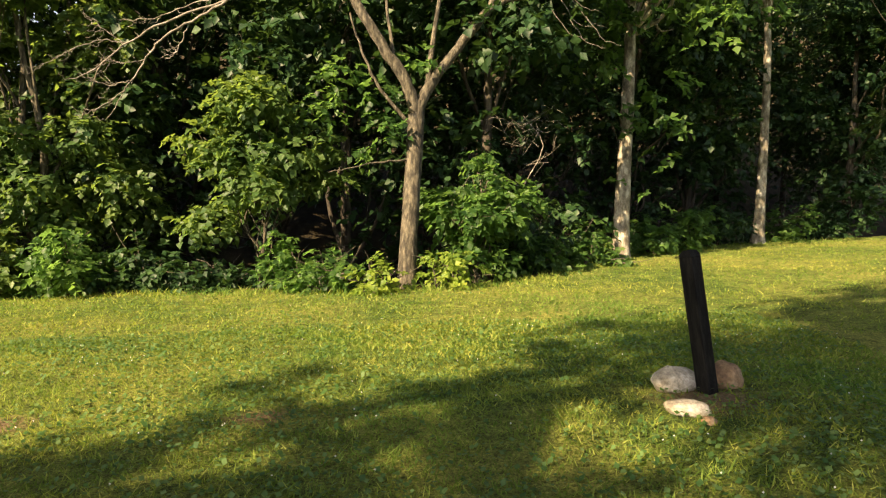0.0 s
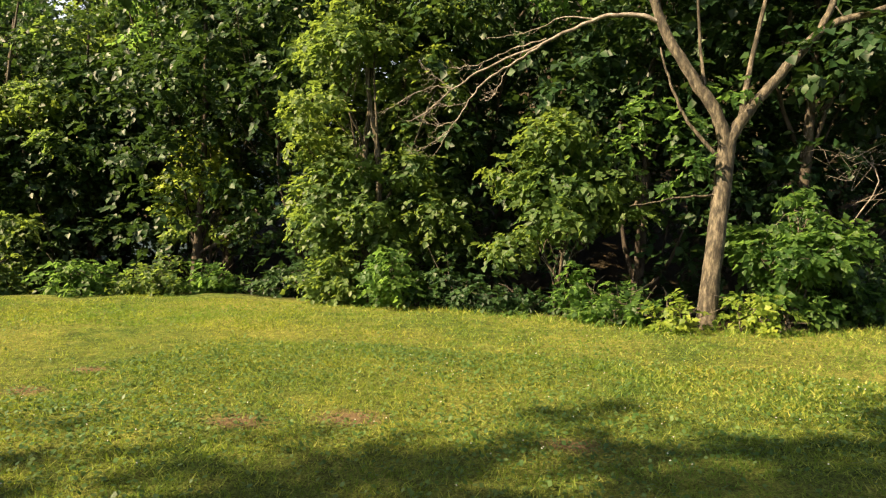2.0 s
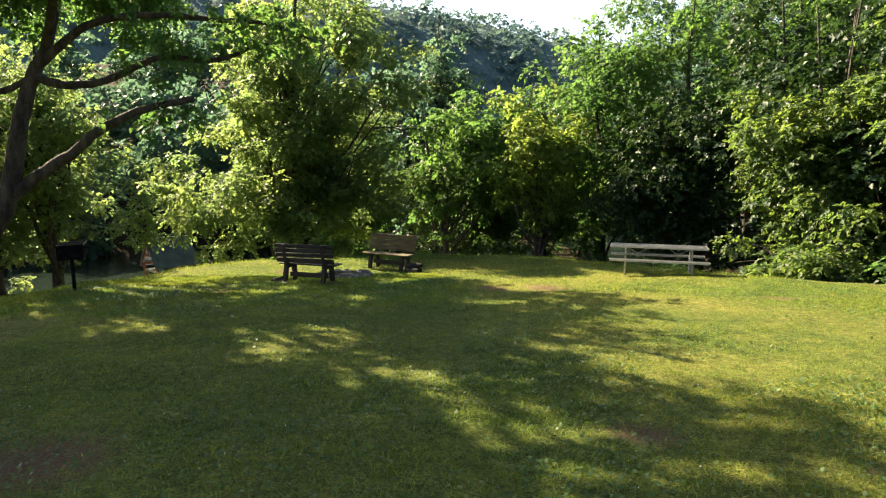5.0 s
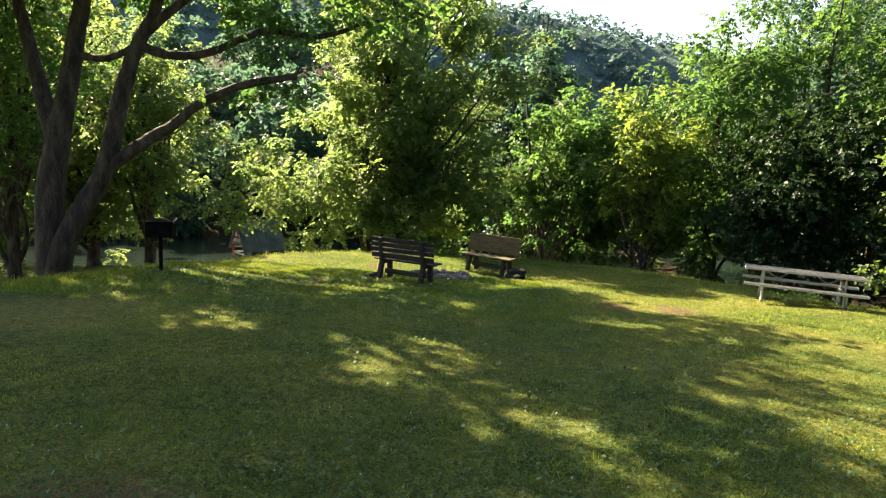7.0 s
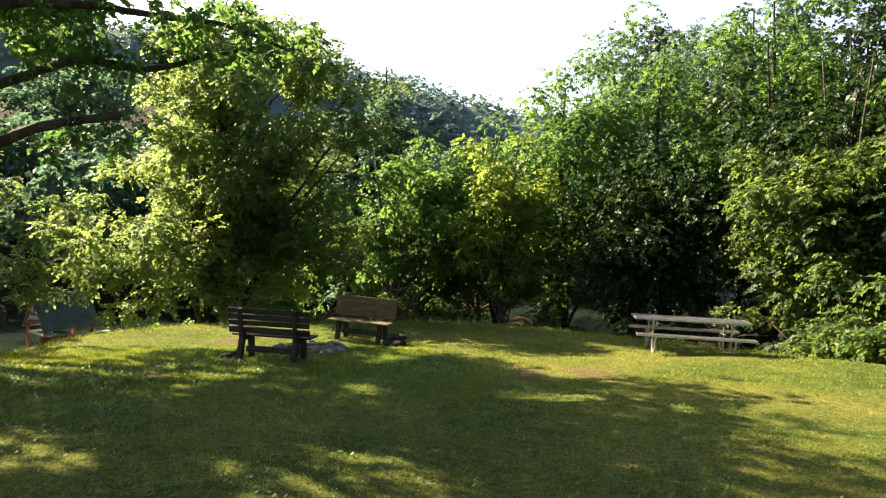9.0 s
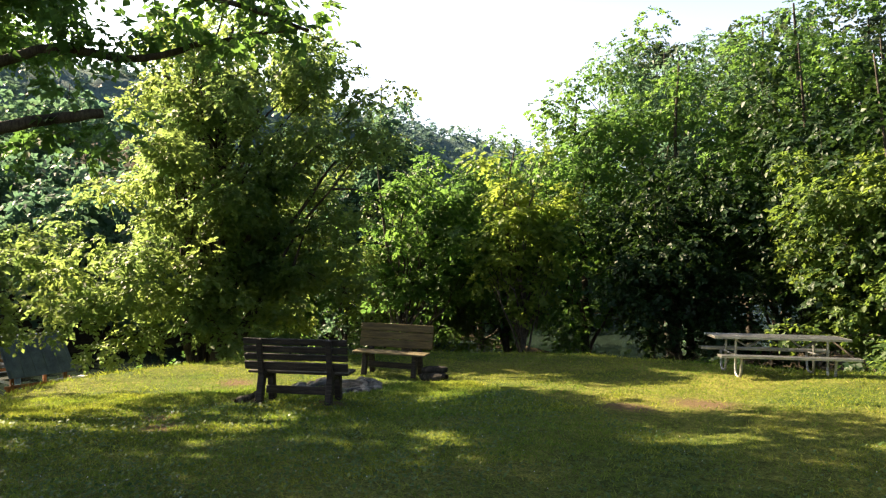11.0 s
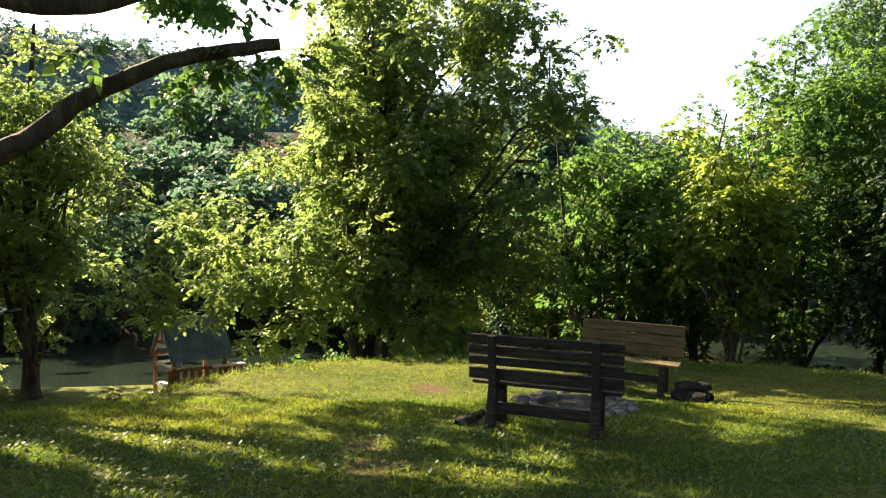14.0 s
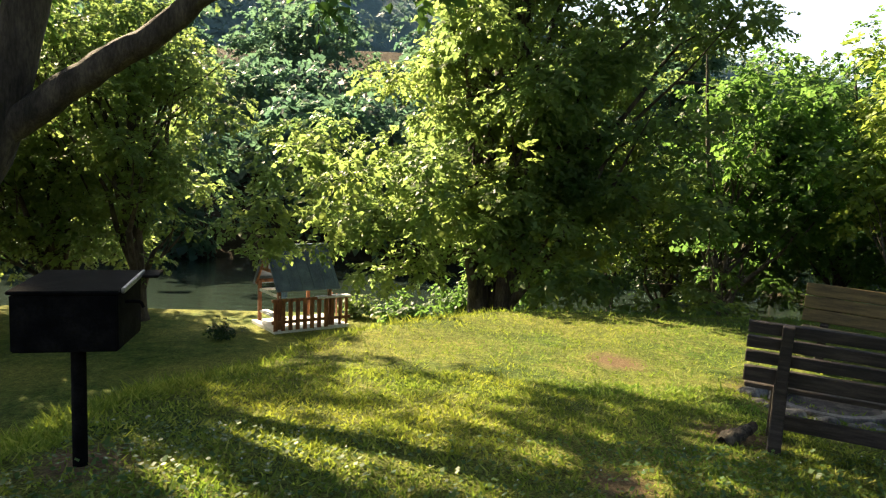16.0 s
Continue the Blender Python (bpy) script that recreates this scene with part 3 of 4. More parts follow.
    cl = [(-0.4, 0.4, 2.95, 0.25), (-0.55, 0.3, 3.4, 0.28), (0.15, 0.3, 3.9, 0.25), (-0.7, 0.4, 2.4, 0.22), (-1.2, 0.5, 3.6, 0.4), (-1.5, 0.6, 3.1, 0.4), (-0.35, 0.1, 2.65, 0.2),
          (-1.6, 1.2, 7.0, 1.2), (0.5, 1.4, 7.4, 1.3), (2.2, 1.5, 6.9, 1.2), (-3, 1.2, 6.2, 0.9), (3.6, 1.6, 6.4, 1.0), (-0.2, 2.2, 8.5, 1.5)]
    part("crown", mesh_arrays("crown", *leaves([c[:3] for c in cl], [c[3] for c in cl], 9000, 0.13), LEAF), LEAF, ob)


forked_tree()


def walnut():
    np.random.seed(33)
    x, y = -16.65, -11.45
    z = gz(x, y) - 0.3
    ob = thing("walnut_tree", Matrix.Translation((x, y, z)), "dark double-stemmed walnut tree with a long low limb by the bank", "tree")
    o = np.array([x, y, z])
    w, tips = [], []

    def run(pts, r0, r1, sides=10, tip=True):
        line = bend(np.asarray(pts, float) - o, 6, 0.015)
        w.append(tube_arrays(line, np.linspace(r0, r1, len(line)), sides, 0.05))
        tips.append(line)

    run([(-16.7, -11.75, z), (-16.75, -11.8, 0.6), (-16.95, -11.65, 2.2), (-17.1, -11.5, 3.3), (-17.3, -11.15, 5.5), (-17.2, -10.8, 8), (-16.8, -10.3, 11)], 0.40, 0.10, 12)
    run([(-16.95, -11.65, 2.1), (-17.15, -12.1, 3.4), (-17.4, -12.7, 5.5), (-17.2, -13.4, 8.5)], 0.26, 0.08)
    run([(-16.45, -12.0, z), (-16.55, -11.45, -0.6), (-16.7, -10.95, 0.6), (-16.85, -10.45, 1.6), (-17.05, -10.05, 3.6), (-17.2, -9.7, 4.75), (-17.1, -9.2, 5.7), (-16.3, -8.3, 8.2), (-15.2, -7.8, 10)], 0.33, 0.08, 12)
    run([(-16.85, -10.4, 1.6), (-16.9, -9.5, 2.25), (-16.9, -8.8, 2.7), (-16.94, -8.1, 3.27), (-16.9, -7.0, 3.75), (-16.9, -5.7, 4.0)], 0.17, 0.085)
    run([(-17.2, -9.75, 4.7), (-17.1, -8.9, 4.45), (-17.09, -7.9, 4.55), (-17.08, -6.5, 5.12), (-17.0, -5.2, 5.0), (-16.9, -4.0, 5.35), (-16.4, -2.4, 5.6)], 0.13, 0.035)
    run([(-17.15, -9.6, 4.9), (-16.9, -8.2, 5.9), (-16.6, -6.6, 6.1), (-16.2, -5.0, 5.9), (-15.8, -3.6, 5.7), (-15.4, -2.4, 5.2)], 0.12, 0.03)
    run([(-17.0, -9.2, 5.6), (-15.5, -8.4, 6.6), (-13.5, -7.8, 7.4), (-11.5, -7.4, 7.8)], 0.12, 0.03)
    run([(-17.2, -10.9, 7.0), (-15, -10.5, 8.6), (-12.5, -10.2, 9.5), (-10, -10, 9.8)], 0.13, 0.03)
    run([(-17.2, -11.4, 4.4), (-17.0, -10.4, 4.3), (-17.1, -9.8, 4.6)], 0.10, 0.08, 8)
    part("trunk", mesh_arrays("trunk", *join_arrays(w), BARK_DARK, True), BARK_DARK, ob)
    # leaf sprays hang along the limbs; the main crown stands over them
    cs, rs = crown_clumps((0.8, 0.4, 11.8), (6.0, 5.2, 2.5), 140, 0.7, 0.2, 7)
    more, more_r = crown_clumps((-4.4, 1.2, 11.8), (4.8, 4.0, 2.0), 75, 0.68, 0.2, 9)
    cs, rs = [*cs, *more], [*rs, *more_r]
    cs, rs = (list(v) for v in zip(*[(c, r) for c, r in zip(cs, rs) if keeps_shade(c + o, r)]))
    for line, keep, lo in ((tips[3], 16, 0.7), (tips[4], 40, 0.4), (tips[5], 36, 0.35), (tips[6], 26, 0.4)):
        for _ in range(keep):
            p = line[int(random.uniform(lo, 0.999) * len(line))]
            cs.append(p + np.random.normal(size=3) * [0.4, 0.45, 0.26] + [0, 0, 0.02])
            rs.append(random.uniform(0.13, 0.28))
    part("crown", mesh_arrays("crown", *leaves(cs, rs, 44000, 0.16, 0.5, 0.6), LEAF), LEAF, ob)


walnut()
# tall trees behind the walk, which throw the shade over the lawn
SHADE = [(-8.4, -11.6, 19, 5.6, 41, 190), (-15.0, -13.8, 19, 5.4, 42, 200), (-18.5, -18.5, 18.5, 5.0, 44, 130), (-4.0, -12.3, 18.5, 4.8, 45, 100)]
for sx, sy, sh, sr, seed, sn in SHADE:
    tree("shade_tree", sx, sy, sh, 0.36, (0, 0, sh * 0.72), (sr, sr * 0.9, sh * 0.27), sn, 0.8, sn * 200, 0.19, LEAF, BARK, "tall broad-crowned tree shading the lawn", seed=seed, hollow=0.2,
         group="shade trees along the lawn", airy=True)


def bare_sapling():
    np.random.seed(12)
    x, y = 5.1, 12.3
    o = np.array([x, y, gz(x, y) - 0.1])
    w = [limb((0, 0, 0), (-0.15, -0.2, 3.2), 0.022, 0.006, segs=5)]
    for k in range(16):
        s = random.uniform(0.45, 1.0)
        a = np.array([-0.15 * s, -0.2 * s, 3.2 * s])
        e = a + np.array([random.uniform(-0.9, 0.9), random.uniform(-0.5, 0.1), random.uniform(-0.05, 0.55)])
        w.append(limb(a, e, 0.005, 0.002, segs=3, sides=4))
        for q in range(3):
            b = a + (e - a) * random.uniform(0.4, 1)
            w.append(limb(b, b + np.random.uniform(-0.28, 0.28, 3), 0.004, 0.002, segs=2, sides=3))
    ob = new("bare_sapling", mesh_arrays("bare_sapling", *join_arrays(w), TWIG, True))
    ob.matrix_world = Matrix.Translation(o)
    tagged(ob, "leafless grey sapling with fine bare twigs in the undergrowth", "sapling")


bare_sapling()

# the wide many-stemmed tree on the slope past the benches
skirt, skirt_r = crown_clumps((0.4, -0.4, 4.3), (4.5, 5.5, 2.3), 120, 0.62, 0.35, 6)
skirt = [(*c, r) for c, r in zip(skirt, skirt_r) if c[2] > 2.2 or c[1] < -1.5]
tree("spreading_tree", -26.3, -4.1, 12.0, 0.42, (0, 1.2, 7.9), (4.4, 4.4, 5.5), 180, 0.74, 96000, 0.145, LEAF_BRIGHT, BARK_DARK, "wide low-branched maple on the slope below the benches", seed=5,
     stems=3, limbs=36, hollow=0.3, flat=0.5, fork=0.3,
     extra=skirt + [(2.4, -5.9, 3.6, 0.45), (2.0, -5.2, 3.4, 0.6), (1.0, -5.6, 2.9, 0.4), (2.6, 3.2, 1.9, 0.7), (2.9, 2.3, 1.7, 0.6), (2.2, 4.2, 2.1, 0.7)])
# young yellow-green tree and its neighbours
tree("yellow_green_tree", -26.4, 6.6, 8.8, 0.13, (0, 0.2, 5.6), (1.7, 2.1, 3.0), 60, 0.55, 8000, 0.18, LEAF_GOLD, BARK, "slender young tree with yellow-green leaves", seed=8, limbs=24, hollow=0.2)
tree("leaning_tree", -29.5, 3.2, 8.5, 0.16, (0.3, 0.5, 5.4), (2.2, 2.8, 3.2), 110, 0.6, 14000, 0.19, LEAF, BARK, "leaning grey-trunked tree behind the benches", seed=9, lean=(0.8, -1.2), limbs=26, hollow=0.3)

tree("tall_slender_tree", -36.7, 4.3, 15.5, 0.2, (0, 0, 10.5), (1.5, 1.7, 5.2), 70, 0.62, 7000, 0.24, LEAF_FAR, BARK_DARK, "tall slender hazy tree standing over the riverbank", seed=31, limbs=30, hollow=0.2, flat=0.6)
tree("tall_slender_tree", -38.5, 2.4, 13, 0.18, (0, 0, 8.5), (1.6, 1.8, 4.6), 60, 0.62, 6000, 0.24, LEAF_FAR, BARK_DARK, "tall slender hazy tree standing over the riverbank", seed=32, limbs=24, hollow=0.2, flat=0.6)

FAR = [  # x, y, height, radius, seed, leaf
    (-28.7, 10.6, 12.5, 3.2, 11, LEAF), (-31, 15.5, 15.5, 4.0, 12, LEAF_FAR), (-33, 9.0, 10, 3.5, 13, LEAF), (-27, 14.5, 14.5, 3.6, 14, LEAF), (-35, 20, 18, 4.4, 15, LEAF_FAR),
    (-39, 5, 14, 3.4, 16, LEAF_SHADED), (-41, 11, 10, 4.5, 17, LEAF), (-24, 17.5, 16, 3.6, 18, LEAF), (-29, 21, 18, 4.2, 19, LEAF_FAR),
    (-36, -1.5, 10, 3.2, 20, LEAF), (-34.5, 5.5, 8, 3.0, 21, LEAF_SOFT), (-24.5, 11.8, 8.5, 2.6, 22, LEAF_SHADED)]
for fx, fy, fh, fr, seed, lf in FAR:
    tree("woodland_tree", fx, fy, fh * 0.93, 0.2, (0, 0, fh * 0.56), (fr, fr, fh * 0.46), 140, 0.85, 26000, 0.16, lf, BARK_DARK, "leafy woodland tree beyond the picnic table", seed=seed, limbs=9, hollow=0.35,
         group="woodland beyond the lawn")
for k, (fx, fy, fh) in enumerate([(-39.5, 23, 19), (-38, 28, 19.5), (-35.5, 30.5, 20), (-33, 33, 20.5), (-42, 27, 18)]):
    fh *= 1.1
    tree("conifer", fx, fy, fh * 0.86, 0.25, (0, 0, fh * 0.55), (2.0, 2.0, fh * 0.46), 170, 0.7, 8500, 0.3, LEAF_PINE, BARK_DARK, "tall narrow conifer rising over the woodland", seed=60 + k, hollow=0.25, limbs=8,
         group="conifers", flat=0.5)

# north side: lit front row
tree("edge_maple", -4.1, 12.2, 7.5, 0.14, (0, -0.1, 3.7), (2.0, 1.6, 4.0), 80, 0.56, 27000, 0.14, LEAF_SOFT, BARK, "leafy young maple with branches down to the lawn edge", seed=24, stems=3, limbs=22, hollow=0.35, flat=0.6)
tree("vine_covered_tree", -17.0, 13.8, 6.8 - gz(-17.0, 13.8), 0.16, (0, 0, 1.5 - gz(-17.0, 13.8)), (3.6, 2.8, 3.7), 130, 0.66, 34000, 0.16, LEAF_SOFT, BARK, "vine-covered low tree bulging over the lawn edge", seed=25, stems=3, limbs=24, hollow=0.35, flat=0.55)
tree("edge_maple", -14.2, 17.6, 14.0, 0.18, (0, 0, 8.2), (3.4, 3.0, 5.6), 110, 0.75, 22000, 0.17, LEAF_SOFT, BARK, "tall leafy maple rising at the wood's edge", seed=33, limbs=20, hollow=0.35, flat=0.55)
tree("understory_tree", 0.1, 11.5, 3.9, 0.05, (0, -0.2, 2.6), (1.25, 0.9, 1.5), 34, 0.4, 6500, 0.14, LEAF_SOFT, BARK, "small understory tree with drooping pale leaves", seed=26, stems=2, limbs=14, hollow=0.2, flat=0.55)
tree("gold_sapling", -10.1, 14.4, 5.4, 0.05, (0, 0, 3.6), (1.0, 1.0, 1.4), 40, 0.4, 3500, 0.16, LEAF_GOLD, BARK, "sunlit yellow-green sapling in the wood", seed=27)
tree("pale_trunk_tree", 7.7, 14.0, 13, 0.21, (0.3, 0, 9.5), (3.2, 3.0, 4.5), 110, 0.8, 12000, 0.18, LEAF, BARK_PALE, "tall pale mottled sycamore with vines on its trunk", seed=28, limbs=14, fork=1.3,
     extra=[(0.5, -0.5, 3.4, 0.6), (0.75, -0.4, 2.6, 0.45), (-0.5, -0.3, 3.5, 0.4), (0.6, -0.4, 4.2, 0.6), (0.4, -0.4, 1.5, 0.35), (-0.55, -0.3, 1.9, 0.3), (0.9, -0.3, 3.2, 0.5)])
tree("pale_trunk_tree", 13.0, 17.5, 14, 0.17, (0, 0, 11), (2.8, 2.8, 3.5), 80, 0.8, 8000, 0.2, LEAF, BARK_PALE, "thin pale-trunked tree standing back in the wood", seed=29, limbs=8, fork=1.4)
tree("dark_trunk_tree", -10.3, 15.6, 13, 0.21, (0, 0, 10), (3.2, 3.0, 3.8), 90, 0.8, 11000, 0.19, LEAF, BARK_DARK, "dark forked tree standing back in the wood", seed=30, limbs=12, fork=0.9)

BACK = []
rng = np.random.RandomState(77)
for k in range(34):
    bx = -22 + k * 1.3 + rng.uniform(-0.8, 0.8)
    row = k % 3
    by = 14.5 + row * 3.6 + rng.uniform(-0.8, 0.8) + (4.5 if bx > 6 else 0) + (1.5 if bx > 12 else 0)
    BACK.append((bx, by, rng.uniform(9, 13) + row * 2, rng.uniform(2.3, 3.2), 100 + k))
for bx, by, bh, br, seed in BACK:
    tree("woodland_tree", bx, by, bh, 0.15, (0, 0, bh * 0.55), (br, br, bh * 0.47), 95, 0.82, 9500, 0.19, LEAF_SHADED, BARK_DARK, "dense shaded woodland tree on the rising ground", seed=seed, limbs=5,
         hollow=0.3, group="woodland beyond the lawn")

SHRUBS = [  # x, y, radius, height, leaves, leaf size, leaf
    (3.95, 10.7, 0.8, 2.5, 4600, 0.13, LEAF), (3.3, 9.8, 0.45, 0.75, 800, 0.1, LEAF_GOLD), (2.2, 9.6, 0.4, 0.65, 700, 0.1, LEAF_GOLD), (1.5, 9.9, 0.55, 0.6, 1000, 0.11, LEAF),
    (0.7, 10.6, 0.7, 0.8, 1500, 0.12, LEAF), (-0.6, 10.8, 0.6, 0.7, 1200, 0.12, LEAF_SHADED), (-1.8, 11.3, 0.7, 0.9, 1500, 0.12, LEAF_SHADED), (-3.0, 11.0, 0.7, 1.2, 2000, 0.13, LEAF),
    (-4.6, 11.4, 0.8, 1.3, 2400, 0.13, LEAF_SOFT), (-6.2, 12.2, 0.8, 0.9, 1700, 0.13, LEAF_SHADED), (-7.8, 11.9, 0.8, 0.8, 1700, 0.13, LEAF), (-8.9, 11.0, 0.7, 0.8, 1600, 0.12, LEAF_SOFT),
    (-10.2, 10.3, 0.7, 0.9, 1700, 0.13, LEAF), (-12.6, 9.7, 0.8, 1.2, 2200, 0.13, LEAF_SOFT), (-13.7, 9.9, 0.8, 1.6, 2400, 0.14, LEAF_SOFT), (-15.2, 10.0, 0.7, 1.0, 1400, 0.14, LEAF_SHADED),
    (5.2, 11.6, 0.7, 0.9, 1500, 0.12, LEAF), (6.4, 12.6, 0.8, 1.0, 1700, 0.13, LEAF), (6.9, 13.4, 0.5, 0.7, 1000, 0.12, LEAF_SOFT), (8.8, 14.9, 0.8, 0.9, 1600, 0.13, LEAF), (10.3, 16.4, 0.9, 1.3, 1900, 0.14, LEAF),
    (11.8, 17.6, 0.9, 1.2, 1800, 0.14, LEAF_SHADED), (14, 18.6, 1.0, 1.3, 1800, 0.14, LEAF), (16.5, 19.4, 1.1, 1.4, 1900, 0.14, LEAF_SHADED), (4.8, 11.9, 0.9, 1.9, 2500, 0.13, LEAF_SHADED),
    (-18.7, 8.6, 0.9, 1.1, 1500, 0.15, LEAF_SHADED), (-21.5, 6.5, 0.9, 0.9, 1400, 0.15, LEAF_SHADED), (-23.5, 3.5, 0.9, 1.2, 1500, 0.15, LEAF), (-24.5, 1.0, 1.0, 1.4, 1700, 0.16, LEAF_GOLD),
    (-24.5, 8.2, 1.1, 1.6, 1800, 0.16, LEAF_SHADED), (-30.5, -6.4, 0.8, 1.1, 1500, 0.15, LEAF), (-32, -4.5, 0.9, 1.3, 1500, 0.15, LEAF), (-31.5, -8.0, 0.5, 0.9, 900, 0.13, LEAF_SOFT), (-27.0, -8.1, 0.25, 0.5, 300, 0.1, LEAF),
    (-28.2, -11.4, 0.3, 0.8, 500, 0.1, LEAF_SHADED)]
for k, (sx, sy, sr, sh, n, size, lf) in enumerate(SHRUBS):
    shrub(sx, sy, sr, sh, n, size, lf, "leafy wild shrub at the edge of the mown grass", 200 + k)

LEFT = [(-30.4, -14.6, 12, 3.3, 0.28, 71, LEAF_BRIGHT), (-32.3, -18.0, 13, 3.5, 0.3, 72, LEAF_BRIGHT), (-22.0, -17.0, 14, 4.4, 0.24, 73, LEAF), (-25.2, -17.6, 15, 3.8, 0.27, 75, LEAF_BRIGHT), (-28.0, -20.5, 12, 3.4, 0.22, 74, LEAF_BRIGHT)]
LEFT += [(-33.5, -18.6, 9, 3.2, 0.22, 78, LEAF_BRIGHT), (-33.5, -22.5, 13, 4.0, 0.25, 76, LEAF_SHADED), (-32.0, -27.0, 13, 4.0, 0.25, 77, LEAF_SHADED)]
# seeds 73 and 75 to 77 are added to shade the lawn and terrace
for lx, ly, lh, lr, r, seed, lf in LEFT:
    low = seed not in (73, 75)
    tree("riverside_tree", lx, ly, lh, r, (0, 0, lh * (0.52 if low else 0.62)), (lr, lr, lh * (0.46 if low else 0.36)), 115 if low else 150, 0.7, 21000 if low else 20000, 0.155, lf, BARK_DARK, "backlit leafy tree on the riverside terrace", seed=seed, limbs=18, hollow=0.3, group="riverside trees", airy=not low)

# far bank: wooded slope over the river
k = 0
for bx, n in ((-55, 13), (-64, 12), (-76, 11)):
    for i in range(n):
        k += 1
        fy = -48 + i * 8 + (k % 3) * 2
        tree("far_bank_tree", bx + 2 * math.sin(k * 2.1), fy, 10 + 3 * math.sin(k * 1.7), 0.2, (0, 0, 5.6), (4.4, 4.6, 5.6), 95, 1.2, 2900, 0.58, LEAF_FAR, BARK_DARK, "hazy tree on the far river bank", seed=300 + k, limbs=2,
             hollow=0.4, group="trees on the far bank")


def far_hill():
    """A long wooded ridge far behind, with a lumpy canopy."""
    u, v = np.meshgrid(np.linspace(-1, 1, 240), np.linspace(0, 1, 40), indexing="ij")
    y = 10 + u * 240
    crest = 26 + 26 * smooth(75, -60, y) + 5 * np.sin(y * 0.035)
    x = -115 - 75 * v
    z = -6 + (crest + 6) * np.sin(v * math.pi * 0.62) / 0.93
    lump = np.array([[noise.noise((a * 0.15, b * 0.15, 0)) + 0.35 * noise.noise((a * 0.5, b * 0.5, 3)) for a, b in zip(p, q)] for p, q in zip(x, y)])
    z = z + lump * 1.2
    i, j = np.meshgrid(np.arange(239), np.arange(39), indexing="ij")
    q = i * 40 + j
    f = np.stack([q, q + 1, q + 41, q + 40], -1).reshape(-1, 4)
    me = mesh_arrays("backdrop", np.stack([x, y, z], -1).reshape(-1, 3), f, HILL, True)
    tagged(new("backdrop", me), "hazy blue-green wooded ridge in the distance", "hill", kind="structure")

    # its canopy
    np.random.seed(8)
    n = 1700
    pu, pv = np.random.uniform(-1, 1, n), np.random.uniform(0.25, 1.0, n)
    cy_ = 10 + pu * 240
    top = 26 + 26 * smooth(75, -60, cy_) + 5 * np.sin(cy_ * 0.035)
    cz = -6 + (top + 6) * np.sin(pv * math.pi * 0.62) / 0.93
    cs = np.stack([-115 - 75 * pv, cy_, cz + 0.5], -1)
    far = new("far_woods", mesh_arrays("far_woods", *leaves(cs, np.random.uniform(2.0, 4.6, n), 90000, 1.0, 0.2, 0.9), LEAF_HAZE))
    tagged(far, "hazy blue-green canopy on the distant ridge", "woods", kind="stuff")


far_hill()
wv = np.array([(-33, -150, -3.75), (-60, -150, -3.75), (-60, 150, -3.75), (-33, 150, -3.75)])
tagged(new("water", mesh_arrays("water", wv, [[0, 3, 2, 1]], WATER)), "dark slow river with sparkling ripples", "water", kind="structure")


# ---------------- things ----------------
def lift(x, y, rz=0.0, dz=0.0):
    return pose(x, y, gz(x, y) + dz, 0, 0, rz)


def bench(name, x, y, rz, dz, tip, slats, back_mat, label, heights, thick):
    """A park bench: x along it, it faces +y. Board back on two posts, board seat, splayed legs and a low stretcher."""
    L = 1.5
    ob = thing(name, lift(x, y, rz, dz) @ pose(0, 0, 0, 0, tip, 0), label, "bench", "benches round the fire ring")
    for z, h in heights:
        lean_y = -0.18 - (z - 0.4) * 0.22
        part("back_slat", box(L, thick, h, pose(0, lean_y, z, 12)), back_mat, ob)
    for k in range(3):
        part("seat_slat", box(L * 0.98, 0.125, 0.035, pose(0, -0.08 + k * 0.14, 0.43)), WOOD_GREY if slats else WOOD_DARK, ob)
    for sx in (-0.5, 0.5):
        part("back_post", box(0.075, 0.05, 0.62, pose(sx, -0.278, 0.62, 12)), WOOD_DARK, ob)
        part("rear_leg", box(0.09, 0.11, 0.52, pose(sx, -0.235, 0.23, -14)), WOOD_DARK, ob)
        part("front_leg", box(0.09, 0.11, 0.45, pose(sx, 0.17, 0.21, 9)), WOOD_DARK, ob)
        part("seat_bearer", box(0.06, 0.5, 0.08, pose(sx, 0.0, 0.375)), WOOD_DARK, ob)
    part("stretcher", box(1.0, 0.045, 0.11, pose(0, -0.03, 0.17)), WOOD_DARK, ob)
    return ob


rz1 = math.degrees(math.atan2(1.34, 0.69))
bench("park_bench", -14.02, -2.85, rz1, -0.01, 2.5, 0, WOOD_DARK, "dark-stained slatted wooden bench with its back to the lawn",
      [(0.885, 0.085), (0.775, 0.085), (0.665, 0.085), (0.535, 0.115)], 0.04)
bench("park_bench", -17.0, -0.72, rz1 + 174, 0.04, -3.5, 1, WOOD_BROWN, "brown board-backed wooden bench facing the fire ring",
      [(0.875, 0.15), (0.72, 0.15), (0.565, 0.15)], 0.035)


